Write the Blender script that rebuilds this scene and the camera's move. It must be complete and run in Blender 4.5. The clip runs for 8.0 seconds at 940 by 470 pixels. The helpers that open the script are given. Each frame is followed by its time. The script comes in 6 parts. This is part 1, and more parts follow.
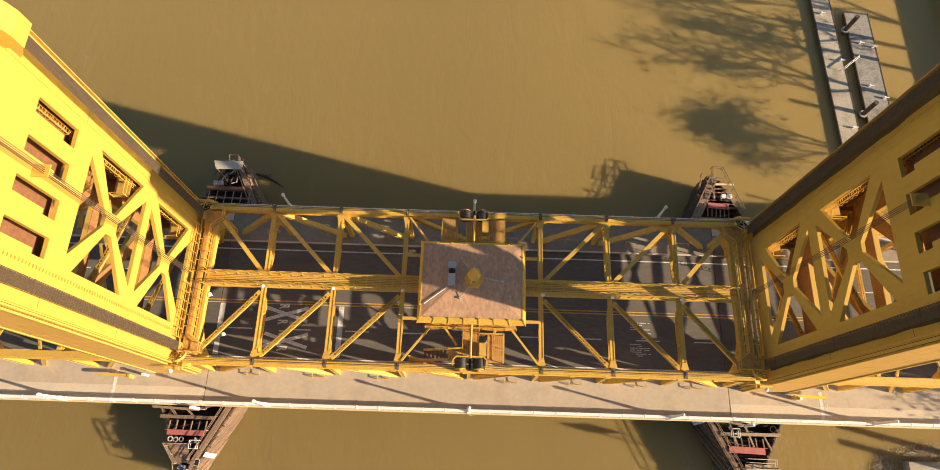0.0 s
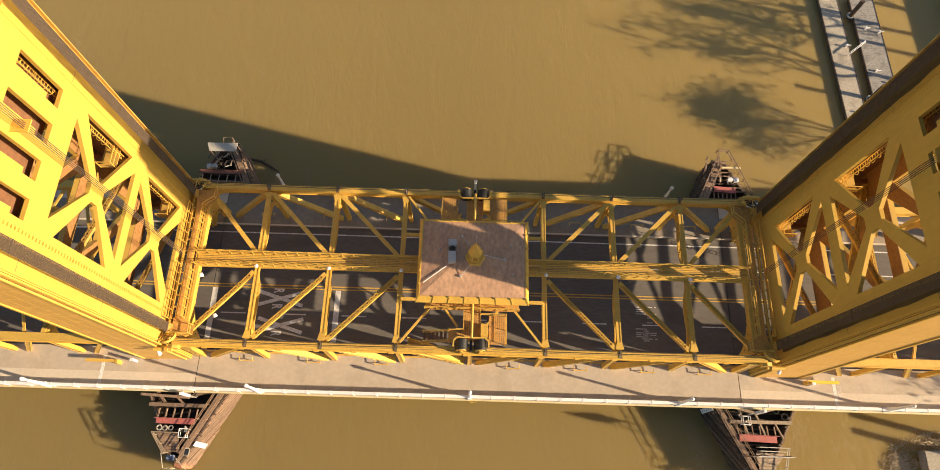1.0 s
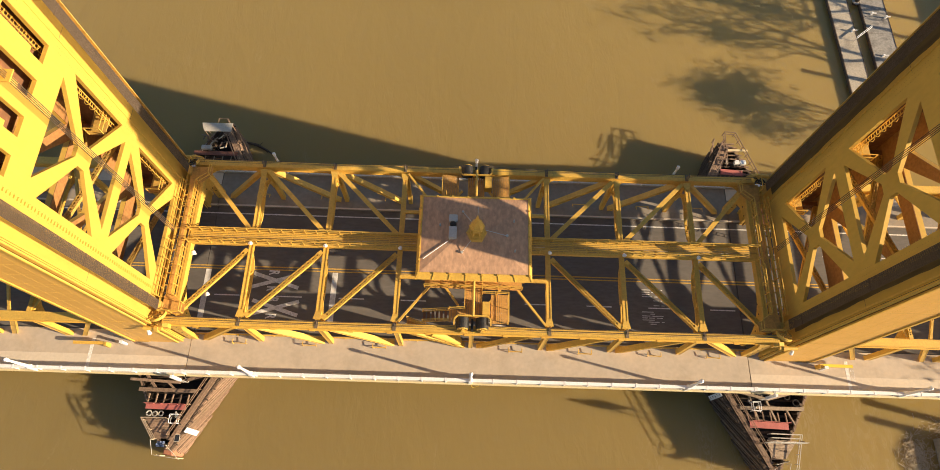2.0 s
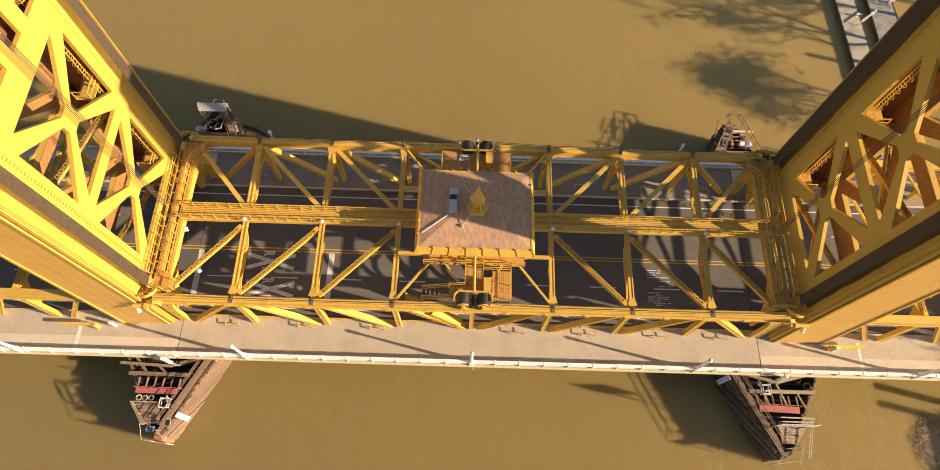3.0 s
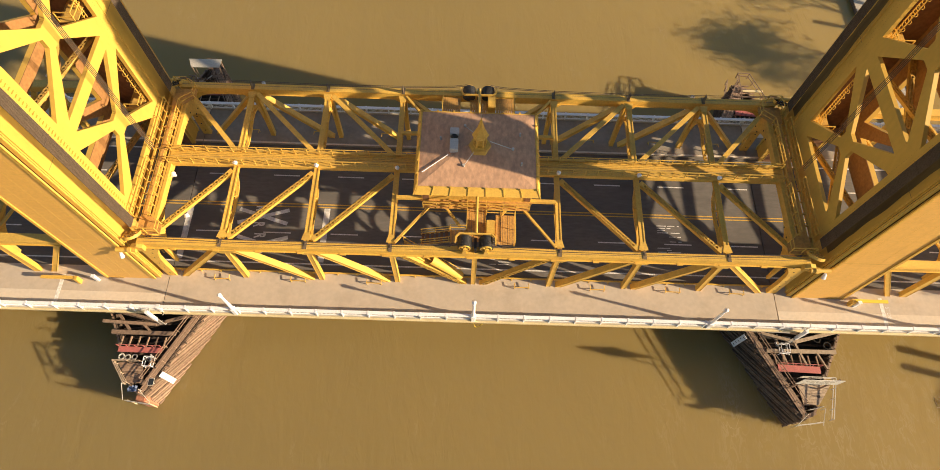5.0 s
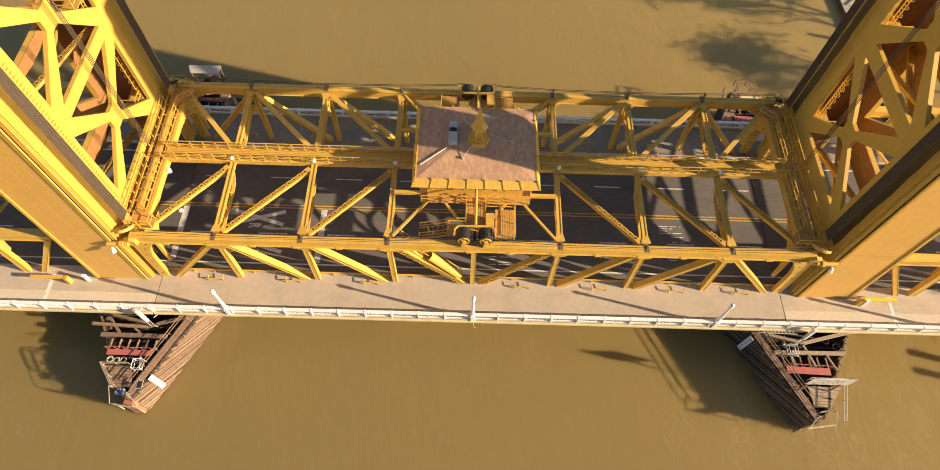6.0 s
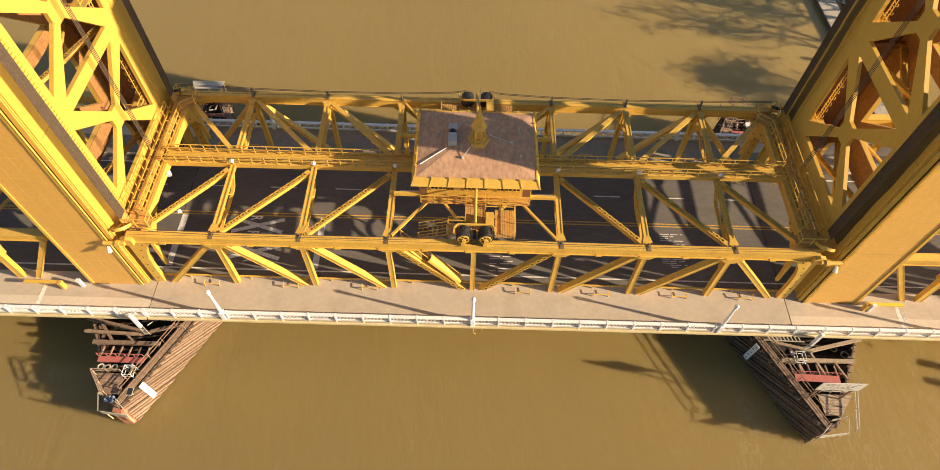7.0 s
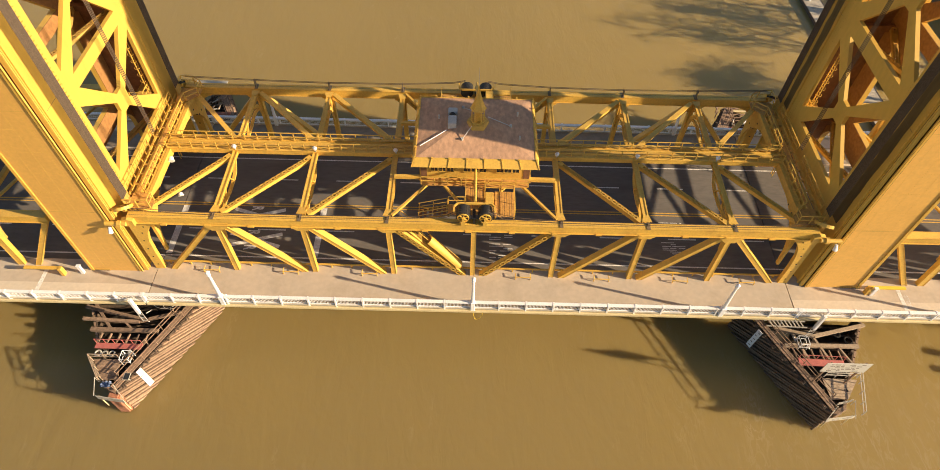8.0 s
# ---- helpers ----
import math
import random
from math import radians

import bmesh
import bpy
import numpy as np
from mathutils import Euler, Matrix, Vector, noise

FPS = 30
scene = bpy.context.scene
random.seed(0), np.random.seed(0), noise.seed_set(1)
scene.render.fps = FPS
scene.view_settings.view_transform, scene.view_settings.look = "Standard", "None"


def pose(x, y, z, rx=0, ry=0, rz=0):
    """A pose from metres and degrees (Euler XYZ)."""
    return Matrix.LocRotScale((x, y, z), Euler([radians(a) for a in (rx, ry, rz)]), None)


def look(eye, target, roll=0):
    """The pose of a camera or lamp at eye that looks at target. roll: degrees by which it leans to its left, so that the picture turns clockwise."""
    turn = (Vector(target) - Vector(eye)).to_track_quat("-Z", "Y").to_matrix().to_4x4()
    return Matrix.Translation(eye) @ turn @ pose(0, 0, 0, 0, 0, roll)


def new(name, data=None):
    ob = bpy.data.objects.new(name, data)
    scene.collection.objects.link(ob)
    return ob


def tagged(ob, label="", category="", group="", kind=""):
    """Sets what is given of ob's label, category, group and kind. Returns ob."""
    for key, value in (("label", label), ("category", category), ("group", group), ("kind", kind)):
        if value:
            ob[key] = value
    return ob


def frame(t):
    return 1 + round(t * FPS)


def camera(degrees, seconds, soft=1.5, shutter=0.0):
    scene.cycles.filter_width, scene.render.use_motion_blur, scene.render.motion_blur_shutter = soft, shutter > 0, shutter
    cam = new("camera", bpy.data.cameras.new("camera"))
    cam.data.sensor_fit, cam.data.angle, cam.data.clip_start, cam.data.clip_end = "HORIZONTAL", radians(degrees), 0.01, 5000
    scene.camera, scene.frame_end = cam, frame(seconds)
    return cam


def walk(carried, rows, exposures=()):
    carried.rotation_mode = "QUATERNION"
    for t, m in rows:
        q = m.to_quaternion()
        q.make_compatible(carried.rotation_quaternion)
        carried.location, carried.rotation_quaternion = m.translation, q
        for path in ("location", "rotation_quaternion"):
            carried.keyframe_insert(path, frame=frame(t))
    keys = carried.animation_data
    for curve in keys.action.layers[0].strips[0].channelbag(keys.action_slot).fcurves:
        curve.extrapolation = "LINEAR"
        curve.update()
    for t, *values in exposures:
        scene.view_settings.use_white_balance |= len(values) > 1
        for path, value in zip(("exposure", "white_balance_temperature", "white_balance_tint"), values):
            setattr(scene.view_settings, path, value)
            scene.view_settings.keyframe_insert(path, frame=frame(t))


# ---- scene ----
cam = camera(73.7, 8.0, soft=0.55)
PATH = [
    (0, (-0.660, -9.892, 78.841), (-0.6533, -9.2096, 76.9608), 2.40),
    (0.5, (-0.752, -11.289, 77.064), (-0.7431, -10.5884, 75.1911), 2.54),
    (1, (-0.831, -12.675, 75.312), (-0.8197, -11.9553, 73.4460), 2.66),
    (1.5, (-0.896, -14.038, 73.605), (-0.8831, -13.3008, 71.7457), 2.76),
    (2, (-0.947, -15.394, 71.937), (-0.9336, -14.6399, 70.0850), 2.81),
    (2.5, (-0.986, -16.761, 70.300), (-0.9708, -15.9894, 68.4548), 2.84),
    (3, (-1.011, -18.151, 68.690), (-0.9948, -17.3622, 66.8523), 2.87),
    (3.5, (-1.022, -19.575, 67.107), (-1.0058, -18.7684, 65.2767), 2.85),
    (4, (-1.020, -21.045, 65.546), (-1.0037, -20.2201, 63.7243), 2.83),
    (4.5, (-1.005, -22.575, 64.004), (-0.9890, -21.7309, 62.1914), 2.75),
    (5, (-0.976, -24.176, 62.479), (-0.9606, -23.3134, 60.6749), 2.67),
    (5.3, (-0.953, -25.176, 61.570), (-0.9373, -24.2890, 59.7778), 2.61),
    (5.6, (-0.925, -26.210, 60.664), (-0.9090, -25.2810, 58.8933), 2.54),
    (6, (-0.880, -27.643, 59.462), (-0.8643, -26.6632, 57.7189), 2.42),
    (6.3, (-0.840, -28.764, 58.564), (-0.8253, -27.7460, 56.8428), 2.33),
    (6.6, (-0.796, -29.927, 57.667), (-0.7816, -28.8620, 55.9740), 2.23),
    (7, (-0.728, -31.547, 56.472), (-0.7165, -30.4245, 54.8168), 2.08),
    (7.5, (-0.633, -33.694, 54.979), (-0.6237, -32.5208, 53.3593), 1.88),
    (8, (-0.525, -35.987, 53.481), (-0.5187, -34.7662, 51.8973), 1.62),
]
walk(cam, [(t, look(eye, target, roll)) for t, eye, target, roll in PATH])

# ---- light ----
SUN_FROM = Vector((0.9133, -0.215, 0.3420)).normalized()
world = bpy.data.worlds.new("sky")
scene.world = world
world.use_nodes = True
wn = world.node_tree
sky = wn.nodes.new("ShaderNodeTexSky")
sky.sky_type, sky.sun_disc = "NISHITA", False
sky.sun_elevation, sky.sun_rotation = radians(20), math.atan2(SUN_FROM.x, SUN_FROM.y)
wn.nodes["Background"].inputs[1].default_value = 0.051
wn.links.new(sky.outputs[0], wn.nodes["Background"].inputs[0])
sun = new("sun", bpy.data.lights.new("sun", "SUN"))
sun.data.energy, sun.data.angle, sun.data.color = 4.15, radians(0.5), (1.0, 0.765, 0.495)
sun.matrix_world = look(SUN_FROM * 200, (0, 0, 0))
scene.view_settings.exposure = 1.25


# ---- materials ----
def paint(name, base, rough=0.5, metal=0.0, spread=0.12, grain=6.0, stain=0.6, bump=0.15, dirt=None, coat=0.0, amount=0.5, stretch=(1, 1, 1), rand=0.06):
    """A surface with two scales of colour variation, stains and fine relief, in metres."""
    m = bpy.data.materials.new(name)
    m.use_nodes = True
    nt = m.node_tree
    b = nt.nodes["Principled BSDF"]
    N, L = nt.nodes.new, nt.links.new
    co = N("ShaderNodeTexCoord")
    geo = N("ShaderNodeNewGeometry")
    mp = N("ShaderNodeMapping")
    mp.inputs["Scale"].default_value = stretch
    L(geo.outputs["Position"], mp.inputs["Vector"])
    fine, wide = N("ShaderNodeTexNoise"), N("ShaderNodeTexNoise")
    fine.inputs["Scale"].default_value, fine.inputs["Detail"].default_value = grain, 5
    wide.inputs["Scale"].default_value, wide.inputs["Detail"].default_value, wide.inputs["Roughness"].default_value = stain, 6, 0.65
    L(mp.outputs[0], fine.inputs["Vector"])
    L(mp.outputs[0], wide.inputs["Vector"])
    info = N("ShaderNodeObjectInfo")
    vary = N("ShaderNodeMath")
    vary.operation = "MULTIPLY_ADD"
    vary.inputs[1].default_value, vary.inputs[2].default_value = 2 * rand, 1 - rand
    L(info.outputs["Random"], vary.inputs[0])
    ramp = N("ShaderNodeMapRange")
    ramp.inputs[1].default_value, ramp.inputs[2].default_value = 0.3, 0.7
    ramp.inputs[3].default_value, ramp.inputs[4].default_value = 1 - spread, 1 + spread
    L(fine.outputs[0], ramp.inputs[0])
    mul = N("ShaderNodeMath")
    mul.operation = "MULTIPLY"
    L(ramp.outputs[0], mul.inputs[0])
    L(vary.outputs[0], mul.inputs[1])
    scale = N("ShaderNodeVectorMath")
    scale.operation = "SCALE"
    scale.inputs[0].default_value = base
    L(mul.outputs[0], scale.inputs["Scale"])
    mix = N("ShaderNodeMix")
    mix.data_type = "RGBA"
    sel = N("ShaderNodeMapRange")
    sel.inputs[1].default_value, sel.inputs[2].default_value = 0.5, 0.78
    sel.inputs[4].default_value = amount
    L(wide.outputs[0], sel.inputs[0])
    L(sel.outputs[0], mix.inputs["Factor"])
    L(scale.outputs[0], mix.inputs["A"])
    mix.inputs["B"].default_value = (*(dirt or [c * 0.55 for c in base]), 1)
    L(mix.outputs["Result"], b.inputs["Base Color"])
    b.inputs["Metallic"].default_value = metal
    rr = N("ShaderNodeMapRange")
    rr.inputs[3].default_value, rr.inputs[4].default_value = max(0.02, rough - 0.1), min(1, rough + 0.12)
    L(wide.outputs[0], rr.inputs[0])
    L(rr.outputs[0], b.inputs["Roughness"])
    b.inputs["Coat Weight"].default_value = coat
    if bump:
        bp = N("ShaderNodeBump")
        bp.inputs["Strength"].default_value, bp.inputs["Distance"].default_value = bump, 0.02
        L(fine.outputs[0], bp.inputs["Height"])
        L(bp.outputs[0], b.inputs["Normal"])
    return m


def plain(name, base, rough=0.5, metal=0.0):
    m = bpy.data.materials.new(name)
    m.use_nodes = True
    b = m.node_tree.nodes["Principled BSDF"]
    b.inputs["Base Color"].default_value, b.inputs["Roughness"].default_value, b.inputs["Metallic"].default_value = (*base, 1), rough, metal
    return m


GOLD = paint("gold_paint", (0.67, 0.42, 0.078), 0.48, spread=0.10, grain=5, stain=0.7, bump=0.07, dirt=(0.47, 0.27, 0.06), amount=0.7)
GOLD_FACE = paint("gold_face_paint", (0.66, 0.418, 0.077), 0.5, spread=0.05, grain=2.5, stain=0.22, bump=0.04, dirt=(0.52, 0.32, 0.06), amount=0.8, stretch=(1, 1, 0.45))
# orange tone for the side sheets, its extra brightness standing in for light
GOLD_SHEET = paint("lifted_orange_gold", (0.73, 0.43, 0.11), 0.5, spread=0.06, grain=3, stain=0.3, bump=0.05, dirt=(0.62, 0.36, 0.09), amount=0.6)
GOLD_WORN = paint("worn_gold_paint", (0.56, 0.355, 0.085), 0.55, spread=0.12, grain=5, stain=0.8, bump=0.1, dirt=(0.30, 0.17, 0.05), amount=0.8)
WHITE = paint("white_paint", (0.86, 0.87, 0.88), 0.5, spread=0.05, bump=0.05, dirt=(0.64, 0.63, 0.6))
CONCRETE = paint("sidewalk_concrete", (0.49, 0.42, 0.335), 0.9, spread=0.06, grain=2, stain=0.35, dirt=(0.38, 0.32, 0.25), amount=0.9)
CONCRETE_GREY = paint("darker_concrete", (0.30, 0.26, 0.21), 0.9, spread=0.1, grain=2, stain=0.35, dirt=(0.2, 0.17, 0.14), amount=0.9)
CONCRETE_PALE = paint("pale_concrete", (0.50, 0.46, 0.38), 0.9, spread=0.08, grain=3, stain=0.4, dirt=(0.38, 0.34, 0.28))
STRIP = paint("new_concrete", (0.64, 0.565, 0.46), 0.9, spread=0.05, grain=3, stain=0.4, dirt=(0.5, 0.44, 0.35))
DOCK = paint("dock_planking", (0.43, 0.385, 0.31), 0.9, spread=0.16, grain=4, stain=0.55, dirt=(0.23, 0.2, 0.165), amount=1.0)
# mottled grey planking with the second dock's shading put into its colour
DOCK_SHADED = paint("shaded_dock_planking", (0.30, 0.285, 0.26), 0.9, spread=0.2, grain=3, stain=0.6, dirt=(0.11, 0.105, 0.10), amount=1.0)
DECK = paint("road_surface", (0.14, 0.128, 0.117), 0.9, spread=0.14, grain=4, stain=0.25, dirt=(0.095, 0.086, 0.077), amount=0.9, stretch=(0.3, 1, 1))
LINE_WHITE = paint("road_marking_white", (0.72, 0.71, 0.68), 0.8, spread=0.25, grain=5, stain=2.5, dirt=(0.27, 0.26, 0.24), amount=0.9)
BROWN = paint("walked_steel", (0.55, 0.30, 0.075), 0.7, spread=0.15, grain=5, stain=1.2, dirt=(0.20, 0.11, 0.05), amount=0.9)
LINE_YELLOW = paint("road_marking_yellow", (0.62, 0.38, 0.06), 0.8, spread=0.2, grain=5, stain=3, dirt=(0.3, 0.2, 0.08), amount=0.9)
ROPE = paint("wire_rope", (0.105, 0.078, 0.057), 0.65, metal=0.1, spread=0.25, grain=9, bump=0.3, dirt=(0.06, 0.045, 0.035))
BLACK = paint("black_drum", (0.03, 0.03, 0.03), 0.45, spread=0.2, dirt=(0.09, 0.08, 0.07))
ROOF = paint("roof_coating", (0.47, 0.285, 0.175), 0.85, spread=0.2, grain=3.4, stain=1.1, bump=0.15, dirt=(0.31, 0.19, 0.13), amount=1.0, stretch=(1, 0.5, 1))
STEEL = paint("galvanised_steel", (0.50, 0.49, 0.46), 0.5, metal=0.15, spread=0.1)
TIMBER = paint("fender_timber", (0.30, 0.205, 0.14), 0.85, spread=0.25, grain=4, stain=1.5, bump=0.4, dirt=(0.15, 0.10, 0.075), amount=0.8, rand=0.22)
TIMBER_DARK = paint("dark_timber", (0.10, 0.072, 0.052), 0.8, spread=0.3, grain=4, stain=1.2, bump=0.4, dirt=(0.05, 0.04, 0.03), rand=0.2)
RED = paint("red_panel", (0.48, 0.15, 0.13), 0.6, spread=0.12, dirt=(0.28, 0.08, 0.07))
PIER = paint("pier_concrete", (0.30, 0.27, 0.23), 0.9, spread=0.15, grain=2, dirt=(0.17, 0.15, 0.12))
GLASS = plain("window_glass", (0.03, 0.035, 0.04), 0.08)
YELLOW = paint("bright_yellow", (0.85, 0.60, 0.06), 0.5, spread=0.05, dirt=(0.65, 0.45, 0.06))
NOTICE = paint("weathered_notice", (0.52, 0.49, 0.42), 0.7, spread=0.1, dirt=(0.4, 0.37, 0.3))
CREAM = paint("cream_paint", (0.74, 0.62, 0.36), 0.5, spread=0.08, dirt=(0.55, 0.42, 0.2))
SPLICE = paint("worn_splice", (0.16, 0.12, 0.075), 0.6, spread=0.2, dirt=(0.3, 0.2, 0.08))
# two browns, mainly for the tower interior, darker than the outer gold
RUST_BROWN = paint("deep_rust_brown", (0.20, 0.095, 0.045), 0.7, spread=0.2, grain=3, stain=0.6, dirt=(0.10, 0.05, 0.03))
INSIDE = paint("inside_brown", (0.33, 0.17, 0.06), 0.65, spread=0.18, grain=3, stain=0.7, dirt=(0.16, 0.08, 0.035))
ROPE_BAND = paint("dark_rope_band", (0.13, 0.085, 0.03), 0.5, spread=0.3, grain=2, stain=0.8, bump=0.05, dirt=(0.05, 0.035, 0.02), amount=1.0, stretch=(1, 1, 0.15))
DARK = plain("dark_metal", (0.035, 0.033, 0.03), 0.5, 0.5)


WATER_LEVEL = -6.55


def water_material():
    m = bpy.data.materials.new("muddy_water")
    m.use_nodes = True
    nt = m.node_tree
    b = nt.nodes["Principled BSDF"]
    N, L = nt.nodes.new, nt.links.new
    geo = N("ShaderNodeNewGeometry")
    mp = N("ShaderNodeMapping")
    mp.inputs["Scale"].default_value, mp.inputs["Rotation"].default_value = (1, 0.35, 1), (0, 0, radians(8))
    L(geo.outputs["Position"], mp.inputs["Vector"])
    wide, mid, rip = N("ShaderNodeTexNoise"), N("ShaderNodeTexNoise"), N("ShaderNodeTexNoise")
    wide.inputs["Scale"].default_value, wide.inputs["Detail"].default_value = 0.03, 5
    mid.inputs["Scale"].default_value, mid.inputs["Detail"].default_value, mid.inputs["Distortion"].default_value = 0.25, 6, 1.2
    rip.inputs["Scale"].default_value, rip.inputs["Detail"].default_value, rip.inputs["Distortion"].default_value = 1.3, 4, 0.6
    for n in (wide, mid, rip):
        L(mp.outputs[0], n.inputs["Vector"])
    mix = N("ShaderNodeMix")
    mix.data_type = "RGBA"
    mix.inputs["A"].default_value, mix.inputs["B"].default_value = (0.248, 0.191, 0.080, 1), (0.322, 0.240, 0.094, 1)
    # brightness painted into the water colour, rising towards north and east
    north_lift, pos, blend = N("ShaderNodeMapRange"), N("ShaderNodeSeparateXYZ"), N("ShaderNodeMath")
    L(geo.outputs["Position"], pos.inputs[0])
    north_lift.inputs[1].default_value, north_lift.inputs[2].default_value, north_lift.inputs[4].default_value = -10, 70, 0.6
    L(pos.outputs["Y"], north_lift.inputs[0])
    east, both = N("ShaderNodeMapRange"), N("ShaderNodeMath")
    east.inputs[1].default_value, east.inputs[2].default_value, east.inputs[4].default_value = -12, 60, 1.0
    L(pos.outputs["X"], east.inputs[0])
    L(north_lift.outputs[0], both.inputs[0])
    L(east.outputs[0], both.inputs[1])
    L(both.outputs[0], blend.inputs[0])
    L(wide.outputs[0], blend.inputs[1])
    mix.clamp_factor = False
    L(blend.outputs[0], mix.inputs["Factor"])
    fleck, patch = N("ShaderNodeTexNoise"), N("ShaderNodeTexNoise")
    fleck.inputs["Scale"].default_value, fleck.inputs["Detail"].default_value, fleck.inputs["Distortion"].default_value = 1.1, 7, 1.2
    patch.inputs["Scale"].default_value, patch.inputs["Detail"].default_value = 0.3, 5
    L(mp.outputs[0], fleck.inputs["Vector"])
    L(mp.outputs[0], patch.inputs["Vector"])
    f1, f2, f3 = N("ShaderNodeMapRange"), N("ShaderNodeMapRange"), N("ShaderNodeMath")
    # thin swirling foam lines, most in the eddies below the east pier
    off, size = N("ShaderNodeMath"), N("ShaderNodeMath")
    off.operation, size.operation = "SUBTRACT", "ABSOLUTE"
    off.inputs[1].default_value = 0.5
    L(fleck.outputs[0], off.inputs[0])
    L(off.outputs[0], size.inputs[0])
    f1.inputs[1].default_value, f1.inputs[2].default_value, f1.inputs[3].default_value, f1.inputs[4].default_value = 0.0, 0.05, 1.0, 0.0
    far, eddy, more = N("ShaderNodeVectorMath"), N("ShaderNodeMapRange"), N("ShaderNodeMath")
    far.operation, more.operation = "DISTANCE", "ADD"
    far.inputs[1].default_value = (40.8, -19.5, WATER_LEVEL)
    L(geo.outputs["Position"], far.inputs[0])
    eddy.inputs[1].default_value, eddy.inputs[2].default_value, eddy.inputs[3].default_value, eddy.inputs[4].default_value = 6, 32, 0.19, -0.06
    L(far.outputs["Value"], eddy.inputs[0])
    L(patch.outputs[0], more.inputs[0])
    L(eddy.outputs[0], more.inputs[1])
    patch = more
    f2.inputs[1].default_value, f2.inputs[2].default_value, f2.inputs[4].default_value = 0.56, 0.78, 0.5
    f3.operation = "MULTIPLY"
    L(size.outputs[0], f1.inputs[0])
    L(patch.outputs[0], f2.inputs[0])
    L(f1.outputs[0], f3.inputs[0])
    L(f2.outputs[0], f3.inputs[1])
    foam = N("ShaderNodeMix")
    foam.data_type = "RGBA"
    foam.inputs["B"].default_value = (0.46, 0.37, 0.22, 1)
    L(f3.outputs[0], foam.inputs["Factor"])
    L(mix.outputs["Result"], foam.inputs["A"])
    L(foam.outputs["Result"], b.inputs["Base Color"])
    b.inputs["Roughness"].default_value, b.inputs["IOR"].default_value = 0.22, 1.33
    b.inputs["Subsurface Weight"].default_value, b.inputs["Subsurface Scale"].default_value = 1.0, 3.1
    b.inputs["Subsurface Radius"].default_value = (1.0, 0.9, 0.7)
    add = N("ShaderNodeMath")
    add.operation = "MULTIPLY_ADD"
    add.inputs[1].default_value = 2.5
    L(mid.outputs[0], add.inputs[0])
    L(rip.outputs[0], add.inputs[2])
    bp = N("ShaderNodeBump")
    bp.inputs["Strength"].default_value, bp.inputs["Distance"].default_value = 0.12, 0.2
    L(add.outputs[0], bp.inputs["Height"])
    L(bp.outputs[0], b.inputs["Normal"])
    return m


WATER = water_material()


# ---- mesh helpers ----
def mesh_of(bm, name, mat):
    bmesh.ops.recalc_face_normals(bm, faces=bm.faces)
    me = bpy.data.meshes.new(name)
    bm.to_mesh(me)
    bm.free()
    me.materials.append(mat)
    return me


def part(name, bm, mat, parent=None, label=""):
    ob = new(name, mesh_of(bm, name, mat))
    ob.parent = parent
    return tagged(ob, label=label)


def shared(name, me, parent, m):
    """One more piece on mesh data that exists already."""
    ob = new(name, me)
    ob.parent = parent
    ob.matrix_basis = m
    return ob


def thing(name, label, category, group="", kind="", at=(0, 0, 0)):
    ob = new(name)
    ob.location = at
    ob.empty_display_size = 0.2
    return tagged(ob, label, category, group, kind)


CUBE_F = ((0, 1, 3, 2), (4, 6, 7, 5), (0, 4, 5, 1), (2, 3, 7, 6), (0, 2, 6, 4), (1, 5, 7, 3))


def box(bm, x0, x1, y0, y1, z0, z1):
    v = [bm.verts.new((x, y, z)) for x in (x0, x1) for y in (y0, y1) for z in (z0, z1)]
    for f in CUBE_F:
        bm.faces.new([v[i] for i in f])
    return v


def beam(bm, p, q, w, h, up=(0, 0, 1), s=0.0):
    """A bar from p to q, w wide across and h deep along up; s slides it sideways."""
    p, q, up = Vector(p), Vector(q), Vector(up)
    d = (q - p).normalized()
    side = d.cross(up)
    if side.length < 1e-4:
        side = d.cross(Vector((0, 1, 0)))
    side.normalize()
    top = side.cross(d).normalized()
    v = [bm.verts.new(e + side * (a * w / 2 + s) + top * (c * h / 2)) for e in (p, q) for a in (-1, 1) for c in (-1, 1)]
    for f in CUBE_F:
        bm.faces.new([v[i] for i in f])


def tube(bm, p, q, r, n=8, r2=None):
    p, q = Vector(p), Vector(q)
    d = (q - p).normalized()
    a = d.cross(Vector((0, 0, 1)))
    a = (a if a.length > 1e-3 else Vector((1, 0, 0))).normalized()
    b = d.cross(a)
    rings = []
    for e, rad in ((p, r), (q, r if r2 is None else r2)):
        rings.append([bm.verts.new(e + (a * math.cos(2 * math.pi * i / n) + b * math.sin(2 * math.pi * i / n)) * rad) for i in range(n)])
    for i in range(n):
        j = (i + 1) % n
        bm.faces.new((rings[0][i], rings[0][j], rings[1][j], rings[1][i]))
    bm.faces.new(rings[0][::-1])
    bm.faces.new(rings[1])


